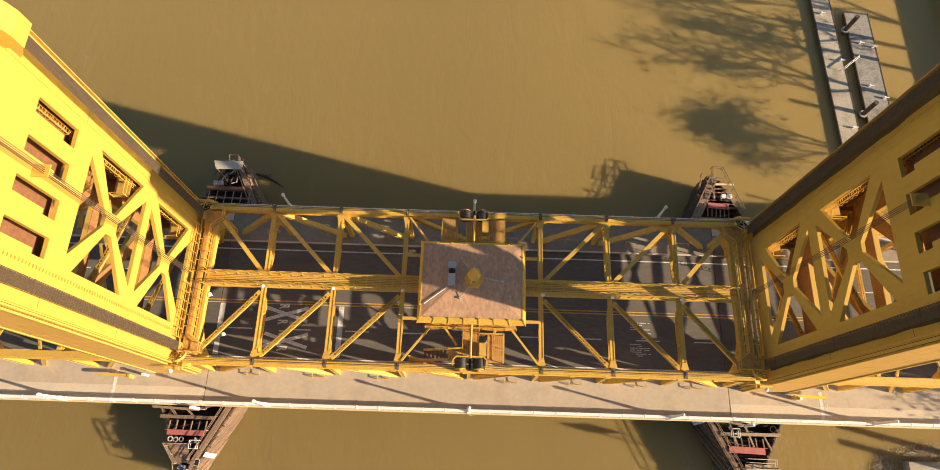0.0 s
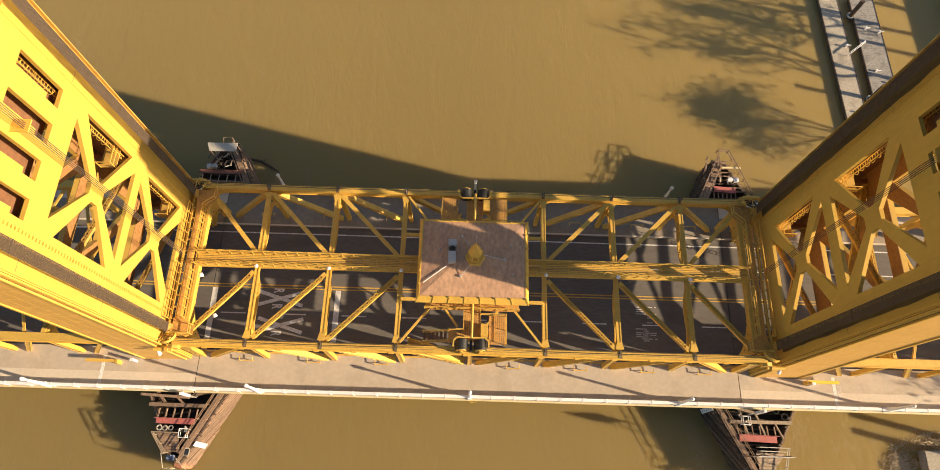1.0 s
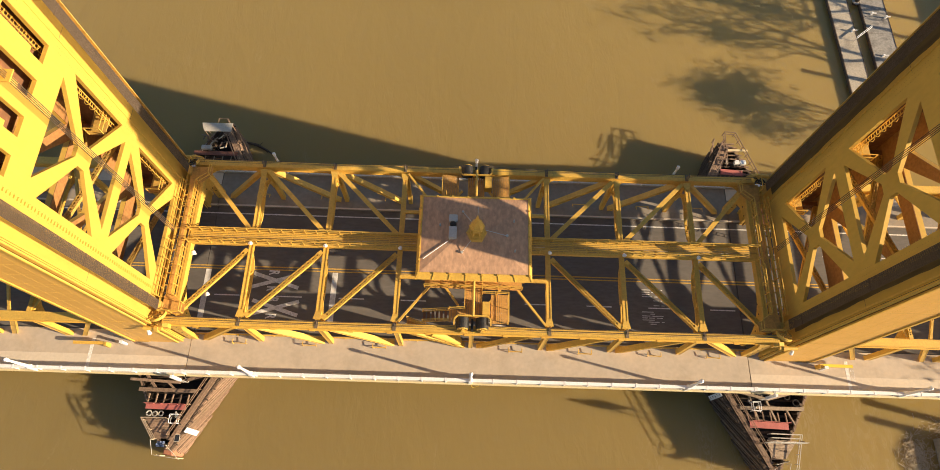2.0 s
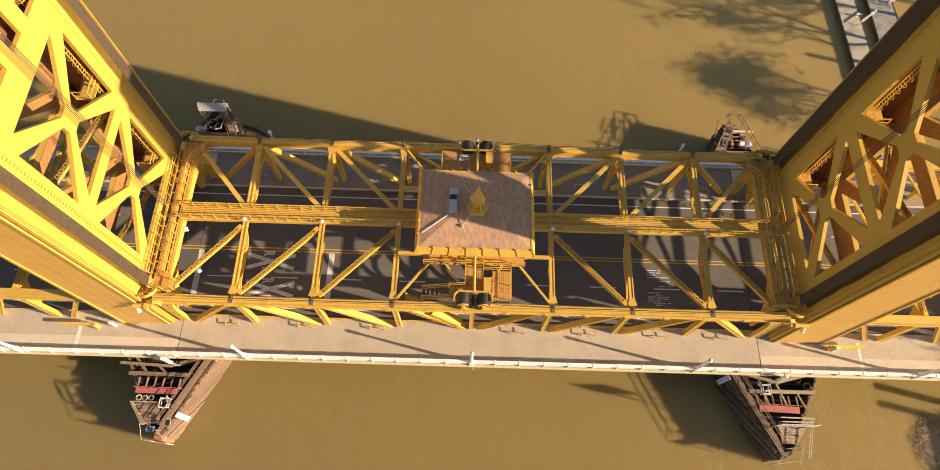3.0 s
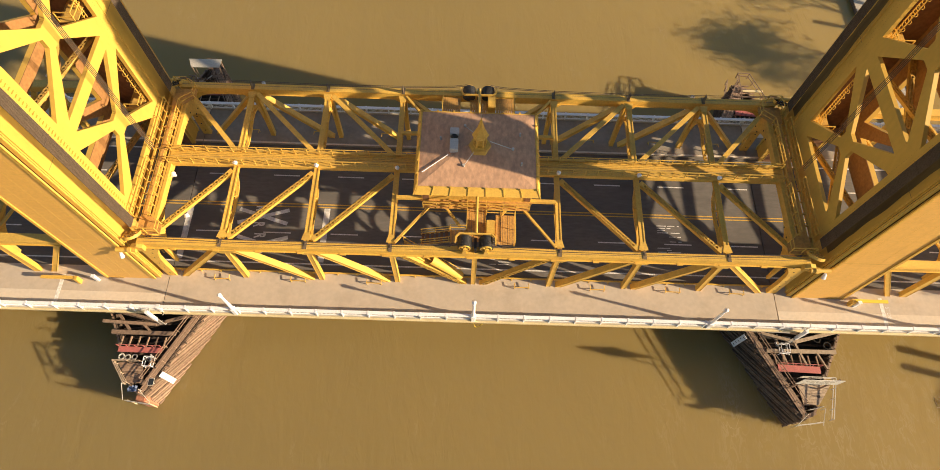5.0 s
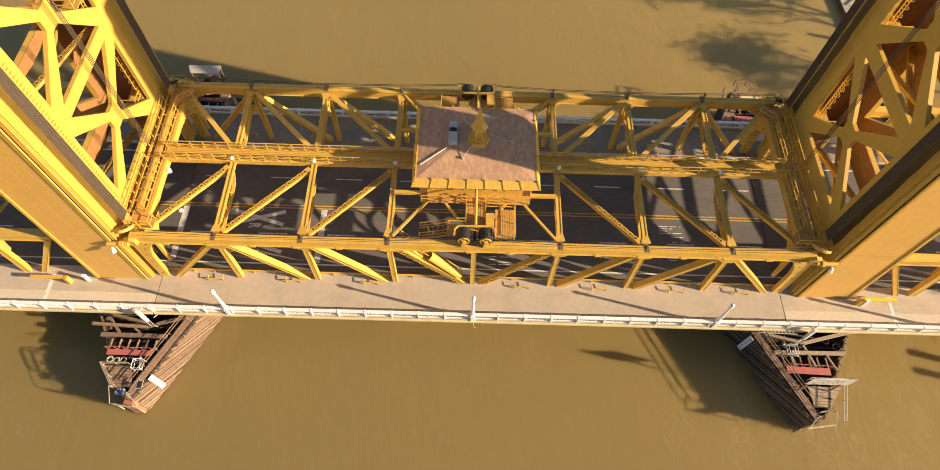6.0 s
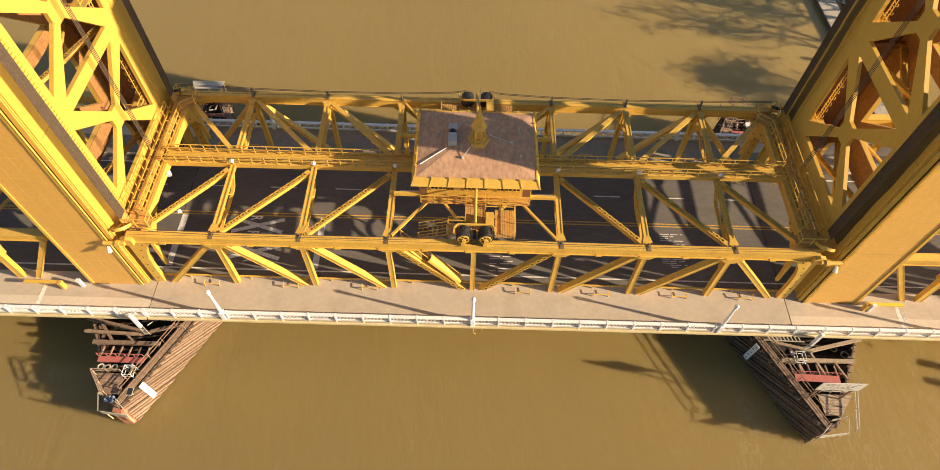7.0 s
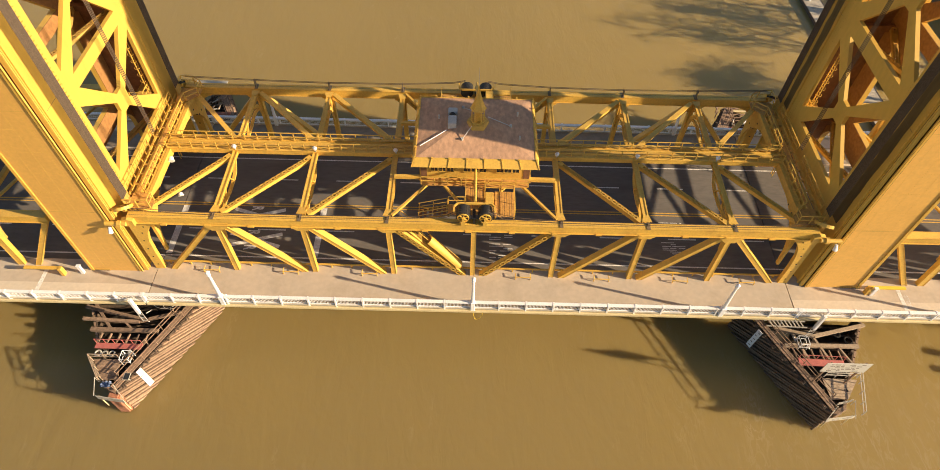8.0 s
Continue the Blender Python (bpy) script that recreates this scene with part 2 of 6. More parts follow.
def laced(bm, p, q, w, h, pitch=0.75, up=(0, 0, 1)):
    """A built-up member: two side channels, tied by crossed lacing bars above and below."""
    p, q, up = Vector(p), Vector(q), Vector(up)
    d = (q - p).normalized()
    side = d.cross(up).normalized()
    top = side.cross(d).normalized()
    length = (q - p).length
    for s in (-1, 1):
        o = side * (s * (w / 2 - 0.025))
        beam(bm, p + o, q + o, 0.05, h, up)
        for c in (-1, 1):
            e = side * (s * (w / 2 - 0.05)) + top * (c * (h / 2 - 0.015))
            beam(bm, p + e, q + e, 0.1, 0.03, up)
    n = max(2, int(length / pitch))
    for c in (-1, 1):
        t = top * (c * (h / 2 + 0.01))
        for i in range(n):
            a, b = p + d * (length * i / n) + t, p + d * (length * (i + 1) / n) + t
            o = side * (w / 2 - 0.06)
            beam(bm, a - o, b + o, 0.12, 0.02, up)
            beam(bm, a + o, b - o, 0.12, 0.02, up)
    for a, b in ((p, p + d * 0.5), (q - d * 0.5, q)):
        for c in (-1, 1):
            beam(bm, a + top * (c * (h / 2 + 0.012)), b + top * (c * (h / 2 + 0.012)), w - 0.01, 0.03, up)


def channel(bm, half, w, h):
    """A plain strut across the bridge, centred: an inverted trough with turned-out flanges, one closed section along y."""
    a, f, t = w / 2, w / 2 + 0.08, 0.03
    sec = [(-f, h / 2 - t), (-f, h / 2), (-a + 0.04, h / 2), (-a + 0.04, h / 2 - 0.05), (a - 0.04, h / 2 - 0.05), (a - 0.04, h / 2), (f, h / 2), (f, h / 2 - t), (a, h / 2 - t),
           (a, -h / 2 + t), (f, -h / 2 + t), (f, -h / 2), (a - 0.04, -h / 2), (a - 0.04, h / 2 - 0.08), (-a + 0.04, h / 2 - 0.08), (-a + 0.04, -h / 2), (-f, -h / 2), (-f, -h / 2 + t), (-a, -h / 2 + t), (-a, h / 2 - t)]
    r = [[bm.verts.new((x, y, z)) for x, z in sec] for y in (-half, half)]
    n = len(sec)
    for i in range(n):
        bm.faces.new((r[0][i], r[0][(i + 1) % n], r[1][(i + 1) % n], r[1][i]))
    bm.faces.new(r[0][::-1])
    bm.faces.new(r[1])


def bent(bm, pts, w, h):
    """A bent bar along points in the plane x = 0, w wide along x and h thick."""
    rings = []
    for i, (y, z) in enumerate(pts):
        a, b = Vector(pts[max(0, i - 1)]), Vector(pts[min(len(pts) - 1, i + 1)])
        d = (b - a).normalized()
        n = Vector((-d.y, d.x)) * h / 2
        rings.append([bm.verts.new((x, y + k * n.x, z + k * n.y)) for x, k in ((-w / 2, -1), (w / 2, -1), (w / 2, 1), (-w / 2, 1))])
    for p, q in zip(rings, rings[1:]):
        for i in range(4):
            bm.faces.new((p[i], p[(i + 1) % 4], q[(i + 1) % 4], q[i]))
    bm.faces.new(rings[0][::-1])
    bm.faces.new(rings[-1])


def plate(bm, outer, holes, place, thick):
    """A flat plate with holes. outer and holes: rings of (u, v); place(u, v, d) gives the point, d from 0 to thick."""
    flat = bmesh.new()
    edges = []
    for ring in (outer, *holes):
        v = [flat.verts.new((a, b, 0)) for a, b in ring]
        edges += [flat.edges.new((v[i], v[(i + 1) % len(v)])) for i in range(len(v))]
    bmesh.ops.triangle_fill(flat, use_beauty=True, use_dissolve=False, edges=edges)
    flat.verts.index_update()
    lay = [[bm.verts.new(place(v.co.x, v.co.y, d)) for v in flat.verts] for d in (0, thick)]
    for f in flat.faces:
        i = [v.index for v in f.verts]
        bm.faces.new([lay[0][k] for k in i])
        bm.faces.new([lay[1][k] for k in reversed(i)])
    for e in flat.edges:
        if len(e.link_faces) == 1:
            a, b = (v.index for v in e.verts)
            bm.faces.new((lay[0][a], lay[0][b], lay[1][b], lay[1][a]))
    flat.free()


def profile(bm, ring, x0, x1):
    """A section of (y, z) points drawn out along x."""
    a, b = ([bm.verts.new((x, y, z)) for y, z in ring] for x in (x0, x1))
    n = len(ring)
    for i in range(n):
        bm.faces.new((a[i], a[(i + 1) % n], b[(i + 1) % n], b[i]))
    bm.faces.new(a[::-1])
    bm.faces.new(b)


def rivets(bm, p, q, pitch, out, r=0.022):
    """A row of rivet heads from p to q, standing out along out."""
    p, q, out = Vector(p), Vector(q), Vector(out).normalized()
    d = (q - p).normalized()
    side = d.cross(out)
    n = max(1, int((q - p).length / pitch))
    for i in range(n + 1):
        c = p.lerp(q, i / n)
        base = [bm.verts.new(c + d * (a * r) + side * (b * r)) for a, b in ((-1, -1), (1, -1), (1, 1), (-1, 1))]
        top = [bm.verts.new(c + out * (0.8 * r) + d * (a * r * 0.5) + side * (b * r * 0.5)) for a, b in ((-1, -1), (1, -1), (1, 1), (-1, 1))]
        bm.faces.new(top)
        for k in range(4):
            bm.faces.new((base[k], base[(k + 1) % 4], top[(k + 1) % 4], top[k]))


def rail_run(parent, pts, h=1.05, r=0.035, gap=1.3, mat=None, off=(0, 0, 0)):
    """A handrail: top and middle rails in one bent piece, each post a piece of its own."""
    mat = mat or GOLD
    pts = [Vector(p) + Vector(off) for p in pts]
    def sweep(z):
        bm = bmesh.new()
        rings = []
        for i, p in enumerate(pts):
            d = (pts[min(i + 1, len(pts) - 1)] - pts[max(i - 1, 0)]).normalized()
            n = d.cross(Vector((0, 0, 1))).normalized() * r
            rings.append([bm.verts.new(p + n * a + Vector((0, 0, z + r * b))) for a, b in ((-1, -1), (1, -1), (1, 1), (-1, 1))])
        for p, q in zip(rings, rings[1:]):
            for i in range(4):
                bm.faces.new((p[i], p[(i + 1) % 4], q[(i + 1) % 4], q[i]))
        bm.faces.new(rings[0][::-1])
        bm.faces.new(rings[-1])
        return bm

    hr = part("handrail", sweep(h), mat, parent)
    part("middle_rail", sweep(h * 0.5), mat, hr)
    bm = bmesh.new()
    box(bm, -r, r, -r, r, 0, h)
    me = mesh_of(bm, "post", mat)
    for i, (a, b) in enumerate(zip(pts, pts[1:])):
        n = max(1, round((b - a).length / gap))
        for k in range(0 if i == 0 else 1, n + 1):
            shared("post", me, hr, Matrix.Translation(a.lerp(b, k / n)))
    return hr


# ---- main sizes ----
P = 7.96                 # one truss panel
YN, YF = 0.0, 17.95      # planes of the two trusses
YC = (YN + YF) / 2
ZT = 8.9                 # top of the upper chords
FOOT_Z = 0.38            # top of the footways
ROAD_Z = 0.1
WATER_Z = -6.55
X_END = 31.9             # ends of the lift span
TOP = 43.8               # tower height
REACH = 150.0            # how far the approaches run


def chamfered(ring, c):
    """Cuts the corners of a ring."""
    out = []
    for i, p in enumerate(ring):
        p, a, b = Vector(p), Vector(ring[i - 1]), Vector(ring[(i + 1) % len(ring)])
        out += [tuple(p + (a - p).normalized() * c), tuple(p + (b - p).normalized() * c)]
    return out

# ---- water, road, pavements ----
bm = bmesh.new()
box(bm, -2500, 2500, -2500, 2500, WATER_Z - 4, WATER_Z)
tagged(part("water", bm, WATER), "wide muddy brown river with faint ripples", "river", kind="structure")

for name, x0, x1 in (("road_lift_span", -X_END, X_END), ("road_west", -REACH, -X_END - 0.08), ("road_east", X_END + 0.08, REACH)):
    bm = bmesh.new()
    box(bm, x0, x1, 0.65, 16.63, ROAD_Z - 0.5, ROAD_Z)
    tagged(part(name, bm, DECK), "grey worn road deck across the bridge", "road", kind="structure")
for side, ya, yb in (("near", -3.95, 0.62), ("far", 16.66, 21.25)):
    # far slabs use a darker concrete than the near ones
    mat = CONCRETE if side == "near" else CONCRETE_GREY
    for name, x0, x1 in (("lift_span", -X_END, X_END), ("west", -REACH, -X_END - 0.08), ("east", X_END + 0.08, REACH)):
        bm = bmesh.new()
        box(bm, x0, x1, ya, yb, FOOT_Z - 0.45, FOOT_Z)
        pave = tagged(part("pavement_" + side + "_" + name, bm, mat), ("tan" if side == "near" else "darker grey-brown") + " concrete footway slab beside the road", "pavement", kind="structure")
        if side == "far":
            bm = bmesh.new()
            box(bm, x0, x1, ya + 0.002, ya + 0.2, FOOT_Z, FOOT_Z + 0.05)
            part("kerb", bm, STRIP, pave, "pale concrete kerb")
        # edge girder below the footway
        bm = bmesh.new()
        yo = ya + 0.2 if side == "near" else yb - 0.2
        box(bm, x0, x1, yo - 0.15, yo + 0.15, FOOT_Z - 1.1, FOOT_Z - 0.45)
        part("edge_girder", bm, CREAM, pave, "cream painted edge girder")
        if name != "lift_span":
            bm = bmesh.new()
            ym = (-3.9, -2.25) if side == "near" else (19.6, 21.2)
            box(bm, x0 + (0.0 if x0 < 0 else 0.02), x1, ym[0], ym[1], FOOT_Z, FOOT_Z + 0.006)
            part("pale_strip", bm, STRIP, pave, "paler newer concrete strip")
bm = bmesh.new()
for x in np.arange(-REACH, REACH, 3.98):
    box(bm, x, x + 0.4, 0.5, 17.5, -1.3, -0.45)
for y in (2.5, 5, 7.5, 10, 12.5, 15):
    box(bm, -REACH, REACH, y - 0.15, y + 0.15, -1.0, -0.42)
tagged(part("deck_girders", bm, GOLD_WORN), "steel floor beams and stringers under the road deck", "girders", kind="structure")


def marking(name, label, rings, mat, cat="road marking", group=""):
    bm = bmesh.new()
    for ring in rings:
        plate(bm, ring, [], lambda u, v, d: (u, v, ROAD_Z + 0.004 + d), 0.004)
    return tagged(part(name, bm, mat), label, cat, group, kind="structure")


def strip(x0, x1, y, w):
    return [(x0, y - w / 2), (x1, y - w / 2), (x1, y + w / 2), (x0, y + w / 2)]


marking("road_marking_edge_line", "solid white edge line along the kerb", [strip(-REACH, REACH, 1.62, 0.15)], LINE_WHITE)
marking("road_marking_edge_line", "solid white edge line along the kerb", [strip(-REACH, REACH, 15.74, 0.15)], LINE_WHITE)
marking("road_marking_centre_line", "double yellow centre line", [strip(-REACH, REACH, y, 0.13) for y in (8.5, 8.85)], LINE_YELLOW)
for y in (5.23, 12.5):
    for i, x in enumerate(np.arange(-67.2, 72, 7.35)):
        marking("road_marking_lane_dash", "white lane dash", [strip(x, x + 3.0, y, 0.14)], LINE_WHITE, group="lane dashes")
# stop bars and crossing letters
for x in (-31.6, -16.45):
    marking("road_marking_stop_bar", "worn broad white bar across two lanes", [[(x - 0.33, 1.84), (x + 0.33, 1.84), (x + 0.33, 8.38), (x - 0.33, 8.38)]], LINE_WHITE)


def cross_ring(cx, cy, a, b, w):
    v = Vector((a, b)).normalized() * 1.0
    n = Vector((-v.y, v.x)) * w / 2
    p, q = Vector((cx - a, cy - b)), Vector((cx + a, cy + b))
    return [tuple(p - n), tuple(q - n), tuple(q + n), tuple(p + n)]


for cx, cy in ((-23.4, 7.18), (-23.1, 3.83)):
    marking("road_marking_crossing", "worn white diagonal stroke of a road crossing mark", [cross_ring(cx, cy, 2.75, 0.85, 0.45)], LINE_WHITE)
    marking("road_marking_crossing", "worn white diagonal stroke of a road crossing mark", [cross_ring(cx, cy, 2.75, -0.85, 0.45)], LINE_WHITE).location.z = 0.004


def road_word(text, x, y, size, turn, wide):
    cu = bpy.data.curves.new("word", "FONT")
    cu.body, cu.size, cu.extrude, cu.offset, cu.align_x, cu.align_y = text, size, 0.002, 0.03, "CENTER", "CENTER"
    tmp = bpy.data.objects.new("word", cu)
    me = bpy.data.meshes.new_from_object(tmp)
    bpy.data.objects.remove(tmp)
    me.materials.append(LINE_WHITE)
    ob = new("road_marking_letters", me)
    ob.matrix_world = pose(x, y, ROAD_Z + 0.008, 0, 0, turn) @ Matrix.Diagonal((1, wide, 1, 1))
    return tagged(ob, "tall white painted road letters, worn", "road marking", kind="structure")


for cx, cy in ((-23.8, 7.18), (-23.5, 3.83)):
    road_word("R", cx, cy + 1.0, 1.0, -90, 1.7)
    road_word("R", cx, cy - 1.0, 1.0, -90, 1.7)

# ---- pier shafts under the towers ----
for s, nm in ((-1, "west"), (1, "east")):
    bm = bmesh.new()
    for y0, y1 in ((-0.6, 3.6), (14.3, 18.9)):
        box(bm, s * 36.3 - 3.4, s * 36.3 + 3.4, y0, y1, WATER_Z - 3, -1.7)
    box(bm, s * 36.3 - 3.4, s * 36.3 + 3.4, 3.6, 14.3, WATER_Z - 3, -3.0)
    tagged(part("pier_" + nm, bm, PIER), "concrete river pier under the tower", "pier", kind="structure")


for x in (-81, -60, 60, 81):
    bm = bmesh.new()
    box(bm, x - 1.3, x + 1.3, -0.8, 18.8, WATER_Z - 3, -1.7)
    tagged(part("pier_approach", bm, PIER), "concrete pier under the approach span", "pier", kind="structure")


# ---- towers ----
def arc(cy, cz, r, a0, a1, n=8):
    return [(cy + r * math.cos(radians(a0 + (a1 - a0) * i / n)), cz + r * math.sin(radians(a0 + (a1 - a0) * i / n))) for i in range(n + 1)]


def x_panel(z0, z1, ya, yb, m):
    """Four openings round a saltire between z0 and z1; m: half the breadth of its arms."""
    yc, zc = (ya + yb) / 2, (z0 + z1) / 2
    e = m * 1.35
    k = m * 1.25
    top = [(ya + e, z1), (yc - 0.45, zc + k), (yc + 0.45, zc + k), (yb - e, z1)]
    bot = [(ya + e, z0), (yb - e, z0), (yc + 0.45, zc - k), (yc - 0.45, zc - k)]
    lft = [(ya, z0 + e), (yc - k, zc - 0.45), (yc - k, zc + 0.45), (ya, z1 - e)]
    rgt = [(yb, z0 + e), (yb, z1 - e), (yc + k, zc + 0.45), (yc + k, zc - 0.45)]
    return [top, bot, lft, rgt]


def tower(s):
    """A tower of the lift bridge; s: -1 west, 1 east."""
    FACE, BACK = (32.85, 38.5) if s < 0 else (33.3, 39.25)
    tw = thing("bridge_tower", "tall gold steel tower with X-braced faces" + (" catching the sun" if s < 0 else ", inner face shaded"), "bridge tower", "bridge towers", at=(s * 36.1, YC, -1.7))
    base = Matrix.Translation((-s * 36.1, -YC, 1.7))

    def put(name, bm, mat=GOLD, label="", parent=tw):
        bm.transform(base)
        return part(name, bm, mat, parent, label)

    # the openings: two saltire panels, and a row of L-shaped slots above them
    upper, lower = ((20.6, 30.5, 3.75, 14.85), (9.5, 19.4, 3.55, 14.5)) if s < 0 else ((22.0, 32.2, 3.05, 14.1), (10.2, 20.5, 3.1, 14.2))
    sill, first = (32.9, 13.94) if s < 0 else (34.5, 12.98)
    slots = []
    for k in range(4):
        y = first - 3.14 * k
        slots.append([(y - 0.85, sill), (y + 0.85, sill), (y + 0.85, sill + 5.1), (y - 0.42, sill + 5.1), (y - 0.42, sill + 1.5), (y - 0.85, sill + 1.5)])
    y0, y1 = YN - 0.55, YF + (0.5 if s < 0 else 0.3)
    for name, x0, th in (("inner_face", FACE, 0.36), ("outer_face", BACK - 0.5, 0.5)):
        bm = bmesh.new()
        r, portal = 2.6, 7.4
        out = [(y0, -0.9), (1.5, -0.9), (1.5, portal - r)] + arc(1.5 + r, portal - r, r, 180, 90)[1:] + arc(16.45 - r, portal - r, r, 90, 0) + [(16.45, -0.9), (y1, -0.9), (y1, TOP), (y0, TOP)]
        holes = x_panel(*upper, 0.82) + x_panel(*lower, 0.82) + slots
        plate(bm, out, holes, lambda u, v, d: (s * (x0 + d), u, v), th)
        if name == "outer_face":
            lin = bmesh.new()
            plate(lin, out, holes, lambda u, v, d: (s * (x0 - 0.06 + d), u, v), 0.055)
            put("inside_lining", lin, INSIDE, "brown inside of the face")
        fc = put(name, bm, GOLD_FACE, "riveted gold face plate with X-shaped bracing")
        if name == "inner_face":
            bm = bmesh.new()
            for y in (2.6, 3.1, 15.0, 15.4):
                rivets(bm, (s * (x0 - 0.001), y, 8.5), (s * (x0 - 0.001), y, TOP - 2), 0.3, (-s, 0, 0), 0.03)
            tagged(put("rivet_strip", bm, GOLD_WORN, parent=fc), kind="stuff")
            for y in (2.05, 15.9):
                bm = bmesh.new()
                box(bm, *sorted((s * (x0 - 0.06), s * x0)), y - 0.06, y + 0.06, 1.0, TOP - 1.5)
                put("edge_strip", bm, GOLD, parent=fc)
            # short rungs beside the ropes
            for z in np.arange(9.5, TOP - 2, 0.4) if s < 0 else ():
                bm = bmesh.new()
                box(bm, *sorted((s * (x0 - 0.12), s * (x0 - 0.02))), 2.72, 3.0, z, z + 0.04)
                put("rung", bm, GOLD, parent=fc)
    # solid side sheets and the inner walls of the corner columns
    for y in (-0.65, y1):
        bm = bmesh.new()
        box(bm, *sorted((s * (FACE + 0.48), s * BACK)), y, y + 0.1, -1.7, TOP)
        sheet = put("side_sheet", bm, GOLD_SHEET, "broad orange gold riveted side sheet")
        if y < 0:
            bm = bmesh.new()
            for x in (FACE + 1.6, FACE + 2.85, FACE + 4.1):
                rivets(bm, (s * x, y - 0.001, 0.2), (s * x, y - 0.001, TOP - 1), 0.22, (0, -1, 0), 0.026)
            for z in np.arange(2.4, TOP - 1, 2.45):
                rivets(bm, (s * (FACE + 0.9), y - 0.001, z), (s * (BACK - 0.3), y - 0.001, z), 0.22, (0, -1, 0), 0.026)
            tagged(put("rivet_strip", bm, GOLD, parent=sheet), kind="stuff")
            bm = bmesh.new()
            box(bm, *sorted((s * (BACK - 1.9), s * (BACK - 0.45))), y - 0.05, y - 0.003, 0.08, 0.62)
            hatch = put("vent_panel", bm, GOLD_WORN, parent=sheet)
            for k in range(5):
                bm = bmesh.new()
                box(bm, *sorted((s * (BACK - 1.8), s * (BACK - 0.55))), y - 0.075, y - 0.051, 0.14 + 0.09 * k, 0.18 + 0.09 * k)
                put("louvre", bm, RUST_BROWN if k % 2 else GOLD_WORN, parent=sheet)
            # raised strip between dark strips painted for groove shade, field joints between the plates
            for g0, g1, jut, mat in ((0.50, 0.60, 0.012, DARK), (0.60, 0.78, 0.07, GOLD), (0.78, 0.86, 0.012, DARK)):
                bm = bmesh.new()
                box(bm, *sorted((s * (FACE + g0), s * (FACE + g1))), y - jut, y - 0.002, 0.0, TOP)
                put("column_strip", bm, mat, parent=sheet)
            for z in (9.6, 21.4, 32.8):
                bm = bmesh.new()
                box(bm, *sorted((s * (FACE + 0.9), s * (BACK - 0.35))), y - 0.009, y - 0.002, z, z + 0.035)
                put("plate_joint", bm, GOLD_WORN, parent=sheet)
        for x0, x1 in ((BACK - 0.28, BACK + 0.03), (FACE + 0.44, FACE + 0.5)):
            bm = bmesh.new()
            e = -1 if y < 0 else 1
            yy = y if y < 0 else y + 0.1
            box(bm, *sorted((s * x0, s * x1)), min(yy, yy + 0.09 * e), max(yy, yy + 0.09 * e), -1.7, TOP)
            put("corner_trim", bm, GOLD, parent=sheet)
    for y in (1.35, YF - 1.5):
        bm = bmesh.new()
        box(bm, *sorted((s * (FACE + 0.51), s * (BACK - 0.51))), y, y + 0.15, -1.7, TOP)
        put("inner_sheet", bm, RUST_BROWN, "rust brown inner sheet")
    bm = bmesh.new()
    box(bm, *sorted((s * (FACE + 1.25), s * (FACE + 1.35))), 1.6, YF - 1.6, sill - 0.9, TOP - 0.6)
    put("inner_partition", bm, RUST_BROWN, "rust brown partition behind the slots")
    # guide rails on the corners, hoisting ropes in front of the face
    for y, e in ((YN - 0.12, -1), (y1 - 0.35, 1)):
        bm = bmesh.new()
        box(bm, *sorted((s * (FACE - 0.14), s * FACE)), y - 0.09, y + 0.09, -0.4, TOP - 1.5)
        put("guide_rail", bm, GOLD)
        if e > 0:
            bm = bmesh.new()
            box(bm, *sorted((s * (FACE - 0.32), s * (FACE - 0.001))), y1 - 0.1, y1 - 0.01, 9.0, TOP - 1.5)
            put("edge_flange", bm, GOLD_WORN)
        # the dark thin strips carry the shade of the column grooves
        for off, wide, deep, mat in ((0.22, 0.035, 0.006, DARK), (0.36, 0.10, 0.05, GOLD), (0.40, 0.03, 0.006, DARK)) if e < 0 else ((0.13, 0.03, 0.006, DARK),):
            bm = bmesh.new()
            box(bm, *sorted((s * (FACE - deep), s * (FACE - 0.001))), y + e * off - wide / 2, y + e * off + wide / 2, -0.9, TOP)
            put("seam_strip", bm, mat)
        # joints where the column sections meet
        for z in (20.8, 32.2):
            bm = bmesh.new()
            box(bm, *sorted((s * (FACE - 0.012), s * (FACE - 0.001))), *sorted((y - e * 2.3, y + e * 0.1)), z, z + 0.03)
            put("plate_joint", bm, SPLICE)
    for yc in (1.12, YF - 1.15):
        for i in range(13):
            bm = bmesh.new()
            y = yc + (i - 6) * 0.082
            tube(bm, (s * (FACE - 1.0), y, 8.7), (s * (FACE - 1.0), y, TOP - 1.3), 0.034, 6)
            put("hoist_rope", bm, ROPE)
        for z in (12.4, 23.4, 34.6):
            bm = bmesh.new()
            box(bm, *sorted((s * (FACE - 1.05), s * (FACE - 0.95))), yc - 0.54, yc + 0.54, z, z + 0.05)
            put("rope_clamp", bm, ROPE)
        if s > 0:
            # dark streaky band on the east face behind the ropes
            bm = bmesh.new()
            rnd = random.Random(int(yc * 10))
            lo, hi = [], []
            for z in np.arange(9.0, TOP - 1.5, 1.1):
                lo.append((yc - rnd.uniform(0.42, 0.55), float(z)))
                hi.append((yc + rnd.uniform(0.5, 0.65), float(z)))
            plate(bm, lo + hi[::-1], [], lambda u, v, d: (s * (FACE - 0.004 - d), u, v), 0.004)
            put("grease_stain", bm, ROPE_BAND, "dark streaky band on the plate behind the ropes")
    # supply cables hanging down the middle
    for i in range(4):
        bm = bmesh.new()
